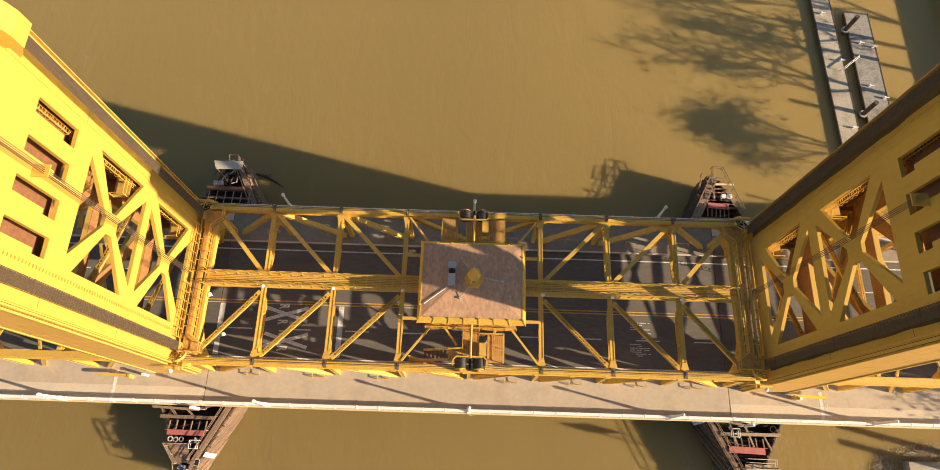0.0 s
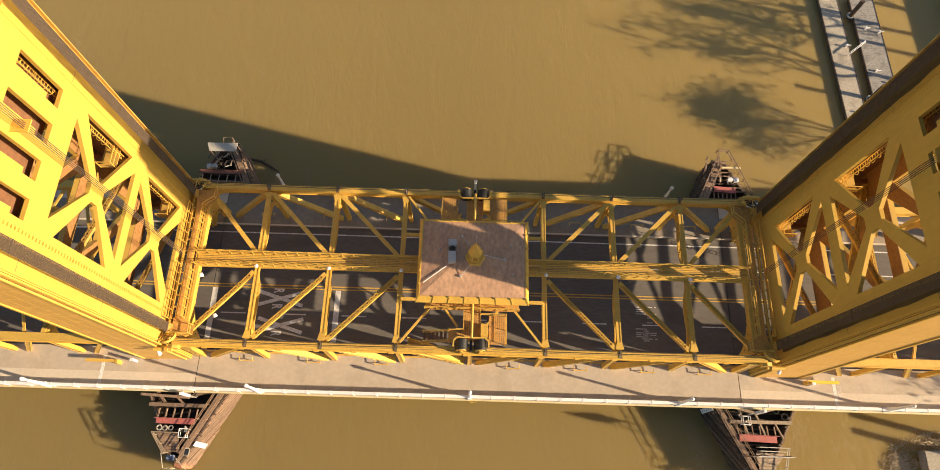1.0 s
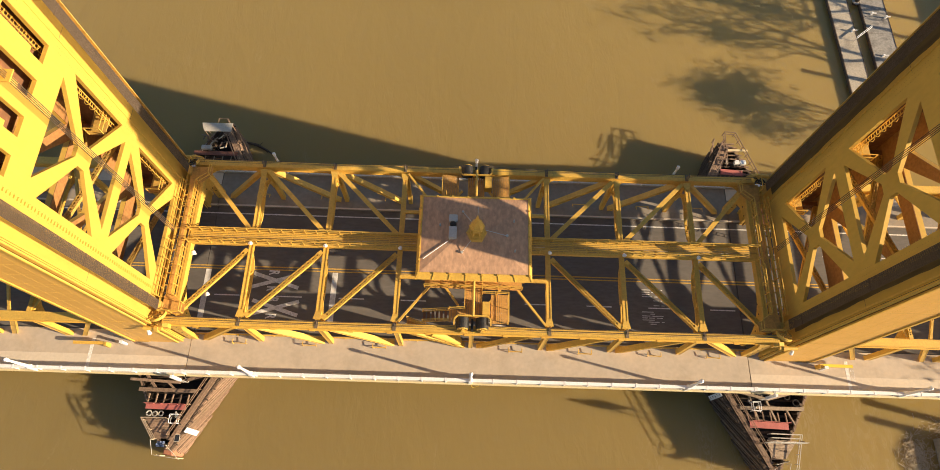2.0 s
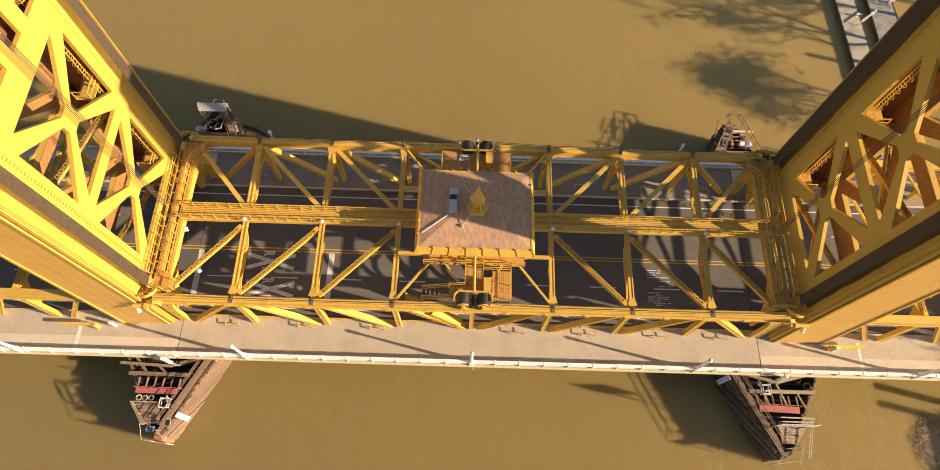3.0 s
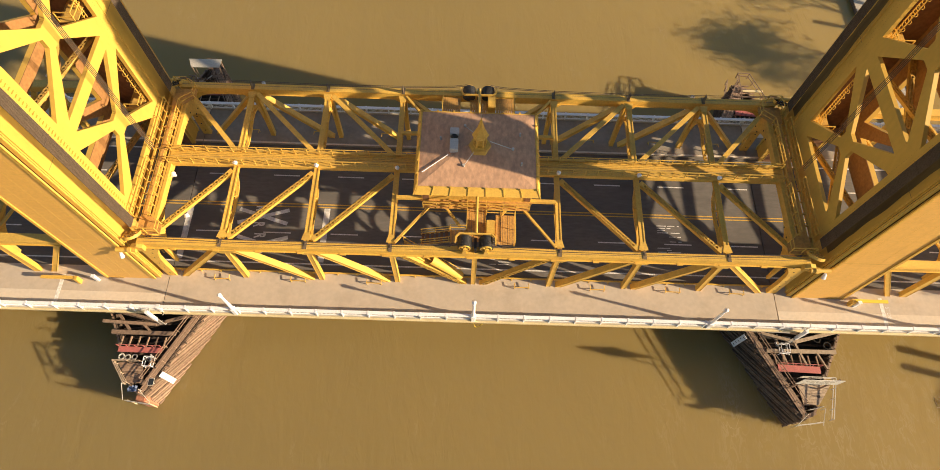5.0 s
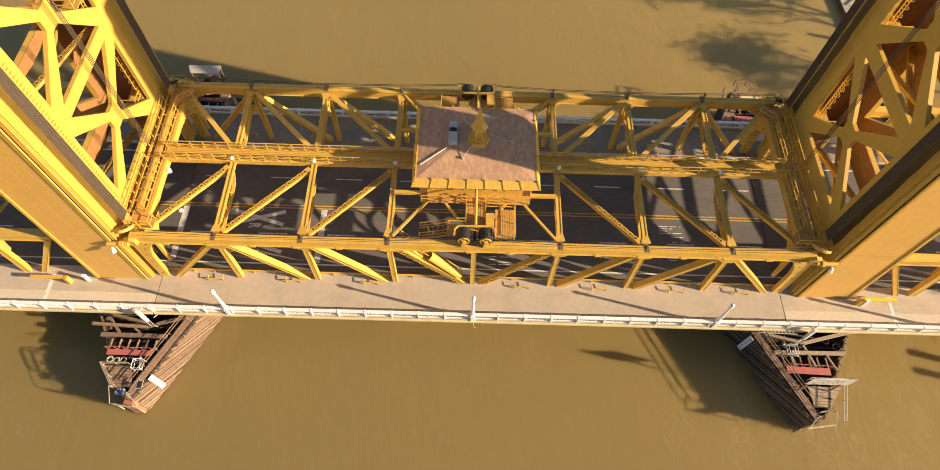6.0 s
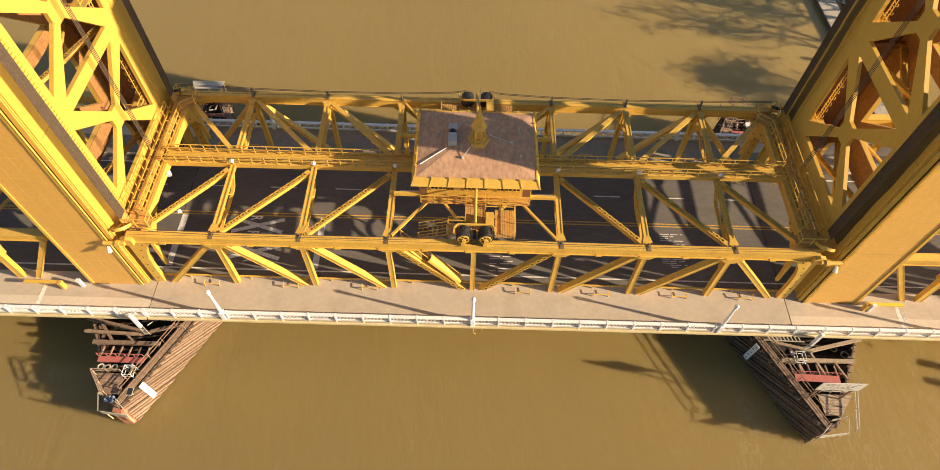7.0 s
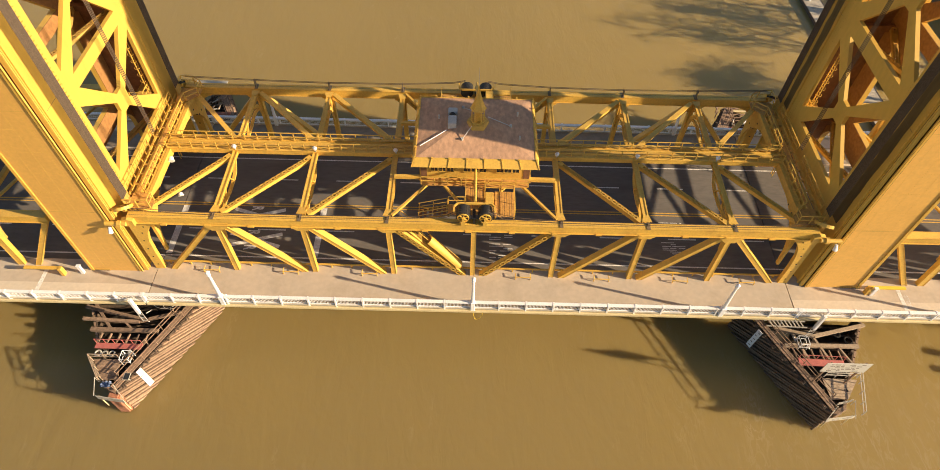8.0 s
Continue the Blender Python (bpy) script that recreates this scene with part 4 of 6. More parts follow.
# ---- machinery platforms and sheaves at mid span ----
def platform(name, label, x0, x1, y0, y1, rails, z=ZT):
    pf = thing(name, label, "platform", at=((x0 + x1) / 2, (y0 + y1) / 2, z))
    cx, cy = (x0 + x1) / 2, (y0 + y1) / 2
    bm = bmesh.new()
    n = max(2, int((x1 - x0) / 0.22))
    for i in range(n):
        a = x0 - cx + (x1 - x0) * i / n
        box(bm, a + 0.015, a + (x1 - x0) / n - 0.015, y0 - cy, y1 - cy, 0.02, 0.07)
    part("decking", bm, BROWN, pf, "worn brown steel decking")
    for a in (x0 - cx + 0.05, x1 - cx - 0.05):
        bm = bmesh.new()
        box(bm, a - 0.07, a + 0.07, y0 - cy, y1 - cy, -0.22, 0.018)
        part("joist", bm, GOLD, pf)
    for line in rails:
        rail_run(pf, [(x - cx, y - cy, 0.07) for x, y in line], 1.05, 0.035, 1.3)
    return pf


def mid_machinery(e):
    """Everything round the sheaves on one chord; e: -1 near, 1 far."""
    Y = (lambda v: v) if e < 0 else (lambda v: YF - v)

    def span(a, b):
        return sorted((Y(a), Y(b)))

    platform("catwalk", "gold steel catwalk from control house to chord", -0.85, 0.95, *span(0.7, 4.6), [[(-0.85, Y(1.9)), (-0.85, Y(4.6))], [(0.95, Y(4.6)), (0.95, Y(3.9))]])
    platform("catwalk", "gold steel side platform beside the rope drums", 1.9, 3.7, *span(0.5, 3.6), [[(3.7, Y(0.5)), (3.7, Y(3.6))], [(3.7, Y(3.6)), (1.0, Y(3.6))]])
    if e < 0:
        platform("catwalk", "gold steel landing beside the rope drums", -2.4, -0.9, *span(0.6, 1.9), [[(-0.9, Y(1.9)), (-2.4, Y(1.9))]])
        st = thing("stair", "short gold stair with double handrails", "stair", at=(-3.7, Y(1.25), ZT - 0.4))
        for y in (-0.55, 0.55):
            bm = bmesh.new()
            beam(bm, (-1.5, y, -0.45), (1.3, y, 0.4), 0.06, 0.22)
            part("stringer", bm, GOLD, st)
            bm = bmesh.new()
            for h in (0.55, 1.05):
                beam(bm, (-1.5, y, -0.45 + h), (1.3, y, 0.4 + h), 0.06, 0.06)
            for k in range(3):
                a = -1.4 + 1.3 * k
                beam(bm, (a, y, -0.4 + 0.4 * k), (a, y, 0.65 + 0.4 * k), 0.06, 0.06, (0, 1, 0))
            part("handrail", bm, GOLD, st)
        for k in range(6):
            bm = bmesh.new()
            x = -1.3 + 0.45 * k
            box(bm, x - 0.14, x + 0.14, -0.52, 0.52, -0.4 + 0.14 * k, -0.36 + 0.14 * k)
            part("tread", bm, RUST_BROWN, st)
    else:
        platform("catwalk", "gold steel side platform beside the rope drums", -3.7, -1.9, *span(0.5, 3.6), [[(-3.7, Y(0.5)), (-3.7, Y(3.6))], [(-3.7, Y(3.6)), (-1.0, Y(3.6))]])
    bm = bmesh.new()
    box(bm, 0.95, 1.75, *span(1.1, 2.5), ZT + 0.075, ZT + 1.25)
    bmesh.ops.bevel(bm, geom=bm.edges[:], offset=0.05, segments=2, affect="EDGES")
    tagged(part("gearbox", bm, GOLD), "bright gold machinery box on the catwalk", "gearbox", "gearboxes")
    bm = bmesh.new()
    tube(bm, (0.05, Y(0.75), ZT + 1.9), (0.05, Y(4.8), ZT + 2.1), 0.13, 10)
    tagged(part("drive_shaft", bm, GOLD), "gold shaft housing above the catwalk", "drive shaft", "drive shafts")

    st = thing("sheave_stand", "two black rope drums with gold spoked wheels on the chord", "rope sheaves", "sheave stands", at=(0, Y(0.25), ZT - 0.06 if e < 0 else ZT - 0.3))
    for x in (-1.0, 1.0):
        bm = bmesh.new()
        for i in range(9):
            a = -0.55 + i * 0.122
            tube(bm, (x, a, 0.88), (x, a + 0.08, 0.88), 0.66, 24)
            tube(bm, (x, a + 0.08, 0.88), (x, a + 0.122, 0.88), 0.61, 24)
        part("drum", bm, BLACK, st, "grooved black drum")
        bm = bmesh.new()
        for k in range(6):
            a = k * math.pi / 3 + 0.3
            beam(bm, (x, e * 0.6, 0.88), (x + 0.5 * math.cos(a), e * 0.6, 0.88 + 0.5 * math.sin(a)), 0.1, 0.08, (0, 1, 0))
        for k in range(20):
            a, c = k * math.pi / 10, (k + 1) * math.pi / 10
            beam(bm, (x + 0.5 * math.cos(a), e * 0.6, 0.88 + 0.5 * math.sin(a)), (x + 0.5 * math.cos(c), e * 0.6, 0.88 + 0.5 * math.sin(c)), 0.09, 0.1, (0, 1, 0))
        tube(bm, (x, e * 0.54, 0.88), (x, e * 0.72, 0.88), 0.15, 10)
        part("spoked_wheel", bm, GOLD, st)
        bm = bmesh.new()
        box(bm, x - 0.2, x + 0.2, *sorted((e * 0.6, e * 0.82)), 0.0, 0.55)
        box(bm, x - 0.12, x + 0.12, *sorted((e * 0.64, e * 0.8)), 0.55, 1.0)
        part("bearing", bm, GOLD, st)
    # bar bent round the back of both drums
    bm = bmesh.new()
    ring = [(-1.86, 0.3), (-1.82, -0.35), (-1.5, -0.68), (1.5, -0.68), (1.82, -0.35), (1.86, 0.3)]
    for a, b in zip(ring, ring[1:]):
        beam(bm, (a[0], e * a[1], 1.42), (b[0], e * b[1], 1.42), 0.14, 0.2)
    part("guard", bm, GOLD, st)
    bm = bmesh.new()
    box(bm, -0.12, 0.12, *sorted((-e * 0.5, e * 0.65)), 0, 0.9)
    part("pedestal", bm, DARK, st)
    # ropes along the chord to the towers
    for s in (-1, 1):
        for k in range(2):
            bm = bmesh.new()
            y = Y(-0.12 + 0.24 * k) if e < 0 else Y(0.0 + 0.16 * k)
            pts = [(s * 1.2, y, ZT + 1.5), (s * 2.6, y, ZT + 0.55), (s * 7.96, y, ZT + 0.14), (s * 15.92, y, ZT + 0.1), (s * 23.9, y, ZT + 0.14), (s * 31.2, y, ZT + 0.5)]
            if e > 0:
                pts = [(s * 1.2, y, ZT + 1.6), (s * 2.6, y, ZT + 1.3), (s * 7.96, y, ZT + 1.0), (s * 15.92, y, ZT + 0.9), (s * 23.9, y, ZT + 1.05), (s * 31.2, y, ZT + 1.3)]
            for a, b in zip(pts, pts[1:]):
                tube(bm, a, b, 0.028, 6)
            tagged(part("operating_rope", bm, ROPE), "dark wire rope strung along the chord", "wire rope", "operating ropes")
        for k in (1, 2, 3):
            bm = bmesh.new()
            box(bm, s * k * P - 0.035, s * k * P + 0.035, *sorted((Y(-0.18), Y(0.2))), ZT + 0.052, ZT + (0.12 if e < 0 else (1.0, 0.9, 1.05)[k - 1]))
            tagged(part("rope_guide", bm, SPLICE), "brown rope guide on the chord", "rope guide", "rope guides")
        dw = thing("deflector_sheave", "spoked rope wheel with a curved gold guard", "rope wheel", "rope wheels", at=(s * 31.9, Y(0.2), ZT + 0.55))
        tilt = Matrix.Rotation(radians(-32), 3, "X") @ Matrix.Rotation(radians(s * 12), 3, "Y")
        rim, spokes = bmesh.new(), bmesh.new()
        pts = [tilt @ Vector((0.68 * math.cos(k * math.pi / 12), 0.68 * math.sin(k * math.pi / 12), 0)) for k in range(25)]
        for a, b in zip(pts, pts[1:]):
            beam(rim, a, b, 0.1, 0.16, tilt @ Vector((0, 0, 1)))
        part("rim", rim, GOLD_WORN if e < 0 else DARK, dw)
        for k in range(6):
            a = tilt @ Vector((0.66 * math.cos(k * math.pi / 3), 0.66 * math.sin(k * math.pi / 3), 0))
            beam(spokes, (0, 0, 0), a, 0.09, 0.07, tilt @ Vector((0, 0, 1)))
        tube(spokes, tilt @ Vector((0, 0, -0.14)), tilt @ Vector((0, 0, 0.14)), 0.17, 10)
        part("spokes", spokes, GOLD_WORN if e < 0 else DARK, dw)
        bm = bmesh.new()
        arcs = [(0.84 * math.cos(a), 0.84 * math.sin(a)) for a in np.linspace(-0.5, 2.4, 11)]
        for a, b in zip(arcs, arcs[1:]):
            beam(bm, tilt @ Vector((-s * a[0], e * a[1], 0)), tilt @ Vector((-s * b[0], e * b[1], 0)), 0.06, 0.3, tilt @ Vector((0, 0, 1)))
        part("guard", bm, GOLD, dw)
        bm = bmesh.new()
        beam(bm, (0, 0, -0.5), (0, 0, 0), 0.3, 0.3, (0, 1, 0))
        part("stand", bm, GOLD, dw)


mid_machinery(-1)
mid_machinery(1)

# stair down the inside of the truss, with a bent sheet beside it
st = thing("truss_stair", "gold steel stair with a sheet guard beside the truss diagonal", "stair", at=(-1.2, 0.5, FOOT_Z))
d = Vector((-5.6, 0.15, 7.5))
for y in (-0.4, 0.4):
    bm = bmesh.new()
    beam(bm, (0, y, 0.1), d + Vector((0, y, 0)), 0.07, 0.28, (0, 1, 0))
    part("stringer", bm, GOLD, st)
    bm = bmesh.new()
    beam(bm, (0, y, 1.1), d + Vector((0, y, 1.0)), 0.06, 0.06)
    for k in range(7):
        c = d * (k / 6)
        beam(bm, c + Vector((0, y, 0.1)), c + Vector((0, y, 1.1)), 0.05, 0.05, (0, 1, 0))
    part("handrail", bm, GOLD, st)
tread = bmesh.new()
box(tread, -0.13, 0.13, -0.37, 0.37, -0.02, 0.02)
tread_me = mesh_of(tread, "tread", GOLD_WORN)
for k in range(26):
    c = d * ((k + 0.5) / 26)
    shared("tread", tread_me, st, Matrix.Translation(c))
bm = bmesh.new()
n = Vector((7.9, 0, 5.6)).normalized()
prof = []
for k in range(13):
    a = -1.5 + 3.0 * k / 12
    prof.append((0.5 * math.sin(a) - 0.3, 0.42 + 0.5 * math.cos(a)))
rings = []
for t in (0.1, 0.63):
    rings.append([bm.verts.new(d * t + n * h + Vector((0, y, 0.2))) for y, h in prof] + [bm.verts.new(d * t + n * (h - 0.04) + Vector((0, y, 0.2))) for y, h in reversed(prof)])
m = len(rings[0])
for i in range(m):
    bm.faces.new((rings[0][i], rings[0][(i + 1) % m], rings[1][(i + 1) % m], rings[1][i]))
bm.faces.new(rings[0][::-1])
bm.faces.new(rings[1])
part("sheet_guard", bm, GOLD, st)


# ---- ends of the lift span ----
def span_end(s):
    en = thing("end_portal", "gold arched portal with walkways at the end of the lift span", "portal", "end portals", at=(s * 30.5, YC, 0))

    def put(name, bm, mat=GOLD, label="", parent=en):
        bm.transform(Matrix.Translation((-s * 30.5, -YC, 0)))
        return part(name, bm, mat, parent, label)

    bm = bmesh.new()
    r = 4.3
    ring = [(0.45, 2.6), (0.75, 2.6), (0.8, 3.7)] + arc(0.8 + r, 3.7, r, 180, 90, 10)[1:] + arc(17.15 - r, 3.7, r, 90, 0, 10) + [(17.2, 2.6), (17.5, 2.6), (17.5, 8.86), (0.45, 8.86)]
    plate(bm, ring, [], lambda u, v, d: (s * (30.3 + d), u, v), 0.3)
    pl = put("portal_plate", bm, GOLD)
    # bolt holes as dark discs, their inner shade given by colour
    for y in (1.2, 1.9, 2.7, 3.8, 14.1, 15.2, 16.0, 16.7):
        bm = bmesh.new()
        z = 7.9 if 2.3 < y < 15.6 else 6.6
        tube(bm, (s * 30.29, y, z), (s * 30.27, y, z), 0.1, 8)
        put("bolt_hole", bm, DARK, parent=pl)
    for x in (30.75, 31.2, 31.75, 32.3):
        bm = bmesh.new()
        box(bm, *sorted((s * (x - 0.1), s * (x + 0.1))), 0.5, 17.45, 8.45, 8.84)
        put("walkway_beam", bm, GOLD)
    for y in np.arange(1.0, 17.4, 1.3):
        bm = bmesh.new()
        box(bm, *sorted((s * 30.75, s * 32.4))[:2], y - 0.06, y + 0.06, 8.6, 8.82)
        put("cross_bar", bm, GOLD_WORN)
    bm = bmesh.new()
    box(bm, *sorted((s * 31.3, s * 31.65)), 0.6, 17.3, 8.85, 8.9)
    put("decking", bm, BROWN, "worn walkway plates")
    for line in ([(30.75, 2.4), (30.75, 7.7)], [(30.75, 10.3), (30.75, 15.4)], [(32.3, 2.2), (32.3, 8.4)], [(32.3, 9.8), (32.3, 15.6)],
                 [(30.75, 2.4), (29.7, 1.6), (29.7, 0.6), (31.9, 0.6)], [(30.75, 15.4), (29.6, 16.3), (29.6, 17.5), (30.6, 18.2), (31.9, 18.2), (31.9, 16.6)]):
        rail_run(en, [(s * x, y, 8.9) for x, y in line], 1.1, 0.04, 1.1, off=(-s * 30.5, -YC, 0))
    for x0, x1, y0, y1 in ((29.6, 31.9, 0.55, 2.4), (29.6, 31.9, 15.4, 17.5)):
        bm = bmesh.new()
        plate(bm, [(x0, y0), (x1, y0), (x1, y1), (x0 + 1.1, y1), (x0, (y0 + y1) / 2)] if y0 < 9 else [(x0, y1), (x0, (y0 + y1) / 2), (x0 + 1.1, y0), (x1, y0), (x1, y1)], [], lambda u, v, d: (s * u, v, 8.86 + d), 0.05)
        put("corner_platform", bm, BROWN)
    rx = 31.85 if s < 0 else 32.3
    for yc in (1.12, YF - 1.15):
        bm = bmesh.new()
        box(bm, *sorted((s * 31.4, s * (rx + 0.22))), yc - 0.62, yc + 0.62, 7.9, 8.75)
        put("lifting_girder", bm, GOLD)
        for i in range(13):
            bm = bmesh.new()
            y = yc + (i - 6) * 0.082
            tube(bm, (s * rx, y, 8.75), (s * rx, y, 9.9), 0.039, 6)
            put("rope_socket", bm, GOLD_WORN)
    # guide roller arms against the tower corner
    for y, e in ((YN - 0.95, -1), (YF + 0.95, 1)):
        bm = bmesh.new()
        tube(bm, (s * 31.6, y, 8.45), (s * 33.5, y, 8.45), 0.22, 12)
        arm = put("guide_arm", bm, GOLD)
        bm = bmesh.new()
        tube(bm, (s * 32.0, y, 8.45), (s * 32.35, y, 8.45), 0.33, 12)
        put("collar", bm, GOLD, parent=arm)
        bm = bmesh.new()
        plate(bm, [(31.0, 7.95), (31.9, 7.95), (32.2, 8.3), (32.05, 8.75), (31.5, 8.9), (31.0, 8.7)], [], lambda u, v, d: (s * u, y - e * (0.1 + d), v), 0.42)
        put("bracket", bm, GOLD, parent=arm)
        bm = bmesh.new()
        tube(bm, (s * 33.2, y + e * 0.15, 8.1), (s * 33.25, y + e * 0.35, 7.5), 0.12, 8, 0.22)
        put("lamp", bm, WHITE, parent=arm)
    return en


span_end(-1)
span_end(1)


# ---- floodlights along the gallery ----
def floodlight(x, y, z, tilt):
    fl = thing("floodlight", "small white floodlight on the gallery edge", "floodlight", "floodlights", at=(x, y, z))
    bm = bmesh.new()
    tube(bm, (0, 0, 0), (0, 0, 0.5), 0.05, 6)
    part("bracket", bm, STEEL, fl)
    bm = bmesh.new()
    tube(bm, (0, 0, 0.42), (0.1 * tilt, -0.12, 0.66), 0.22, 12, 0.14)
    part("head", bm, WHITE, fl)
    return fl


for k in (-3, -2, -1, 1, 2, 3):
    floodlight(k * P + 0.1, 8.33, ZT + 0.05, -1 if k < 0 else 1)
fl = thing("floodlight", "white floodlight on a bent arm below the gallery end", "floodlight", "floodlights", at=(-30.2, 7.4, ZT - 0.6))
bm = bmesh.new()
tube(bm, (-0.35, 0.9, 0.3), (-0.35, 0.0, 0.0), 0.05, 6)
tube(bm, (-0.35, 0.0, 0.0), (0.1, 0.05, 0.05), 0.05, 6)
part("arm", bm, GOLD, fl)
bm = bmesh.new()
tube(bm, (0.05, 0.2, 0.1), (0.15, -0.2, -0.05), 0.2, 12, 0.3)
part("head", bm, WHITE, fl)
fl = thing("floodlight", "small white floodlight hung under a diagonal brace", "floodlight", "floodlights", at=(-27.9, 3.0, ZT - 0.6))
bm = bmesh.new()
tube(bm, (-1.0, 0, 0.25), (0, 0, 0), 0.05, 6)
part("bracket", bm, STEEL, fl)
bm = bmesh.new()
tube(bm, (0, 0.05, 0.05), (0.1, -0.2, -0.15), 0.16, 10, 0.26)
part("head", bm, WHITE, fl)


# ---- low guards along the foot of the trusses ----
gd = thing("foot_guard", "low gold guard rail along the foot of the truss", "guard rail", at=(0, 0.35, FOOT_Z))
bm = bmesh.new()
box(bm, -31.5, 31.5, -0.07, 0.07, 0.42, 0.56)
part("rail", bm, GOLD, gd)
for k in range(-15, 16):
    bm = bmesh.new()
    box(bm, k * 2.05 - 0.05, k * 2.05 + 0.05, -0.06, 0.06, 0, 0.42)
    part("post", bm, GOLD, gd)
for k in (-3.4, -2.4, -1.4, 0.55, 1.55, 2.55, 3.4):
    for y, e in ((-0.6, -1), (YF + 0.25, 1)):
        hp = thing("hoop", "small bent gold hoop guard at the truss foot", "hoop guard", "hoop guards", at=(k * P, y, FOOT_Z))
        bm = bmesh.new()
        for dx in (0.0, 1.5):
            tube(bm, (dx, 0, 0), (dx, 0, 0.42), 0.045, 6)
            tube(bm, (dx, 0, 0.42), (dx, -e * 0.45, 0.46), 0.045, 6)
        tube(bm, (-0.05, 0, 0.42), (1.55, 0, 0.42), 0.05, 6)
        part("bar", bm, GOLD, hp)


# ---- railings ----
def railing(y, e, x0, x1):
    n = max(1, round((x1 - x0) / 2.65))
    step = (x1 - x0) / n
    r = thing("railing", "white steel railing with close pickets along the footway", "railing", "railings", at=((x0 + x1) / 2, y, FOOT_Z))
    post = bmesh.new()
    box(post, -0.07, 0.07, *sorted((e * 0.17, -e * 0.1)), -0.35, 1.0)
    box(post, -0.09, 0.09, *sorted((e * 0.21, -e * 0.2)), 1.0, 1.115)
    post_me = mesh_of(post, "post", WHITE)
    pan = bmesh.new()
    for z, h, w in ((0.14, 0.07, 0.1), (1.0, 0.09, 0.34), (0.80, 0.06, 0.08)):
        box(pan, 0.1, step - 0.1, -w / 2, w / 2, z, z + h)
    m = int((step - 0.3) / 0.125)
    for i in range(m):
        x = 0.17 + (step - 0.34) * i / (m - 1)
        box(pan, x - 0.016, x + 0.016, -0.016, 0.016, 0.2, 0.81)
    pan_me = mesh_of(pan, "panel", WHITE)
    kerb = bmesh.new()
    box(kerb, -(x1 - x0) / 2, (x1 - x0) / 2, -0.16, 0.16, 0.0, 0.13)
    part("kerb", kerb, CONCRETE_PALE, r)
    ledge = bmesh.new()
    box(ledge, -(x1 - x0) / 2, (x1 - x0) / 2, *sorted((e * 0.12, e * 0.32)), -0.4, -0.14)
    part("ledge", ledge, CREAM, r, "pale gold edge ledge")
    for i in range(n + 1):
        shared("post", post_me, r, Matrix.Translation((-(x1 - x0) / 2 + i * step, 0, 0)))
        if i < n:
            shared("panel", pan_me, r, Matrix.Translation((-(x1 - x0) / 2 + i * step, 0, 0)))
    return r


for y, e in ((-4.07, -1), (21.38, 1)):
    railing(y, e, -31.8, 31.8)
    railing(y, e, -79.5, -32.0)
    railing(y, e, 32.0, 79.5)


# thin yellow cable hanging in a loop under the railing
bm = bmesh.new()
loop = [(0.2, -4.25, 0.1), (0.22, -4.36, -0.5), (0.3, -4.42, -1.0), (0.5, -4.44, -1.25), (0.8, -4.42, -1.0), (1.05, -4.38, -0.45), (1.1, -4.25, 0.1)]
for a, b in zip(loop, loop[1:]):
    tube(bm, a, b, 0.025, 6)
tagged(part("hanging_cable", bm, YELLOW), "thin yellow cable looped below the white railing", "cable")


# ---- lamps ----
def street_lamp(x, y):
    lp = thing("street_lamp", "white painted lamp post on the footway railing", "street lamp", "bridge lamps", at=(x, y, FOOT_Z))
    bm = bmesh.new()
    box(bm, -0.22, 0.22, -0.25, 0.25, -0.3, 1.2)
    bmesh.ops.bevel(bm, geom=bm.edges[:], offset=0.04, segments=1, affect="EDGES")
    part("pedestal", bm, WHITE, lp)
    bm = bmesh.new()
    cone_ring(bm, 10, 0.19, 1.2, 0.12, 4.6, 0)
    part("post", bm, WHITE, lp)
    bm = bmesh.new()
    cone_ring(bm, 10, 0.12, 4.6, 0.2, 4.72, 0)
    cone_ring(bm, 10, 0.17, 4.72, 0.18, 5.1, 0)
    cone_ring(bm, 10, 0.22, 5.1, 0.05, 5.3, 0)
    part("lantern", bm, WHITE, lp)
    return lp


for x in (-72.9, -48.6, -24.3, 0.1, 24.4, 48.7, 73.0):
    street_lamp(x, -4.07)
    street_lamp(x, 21.38)


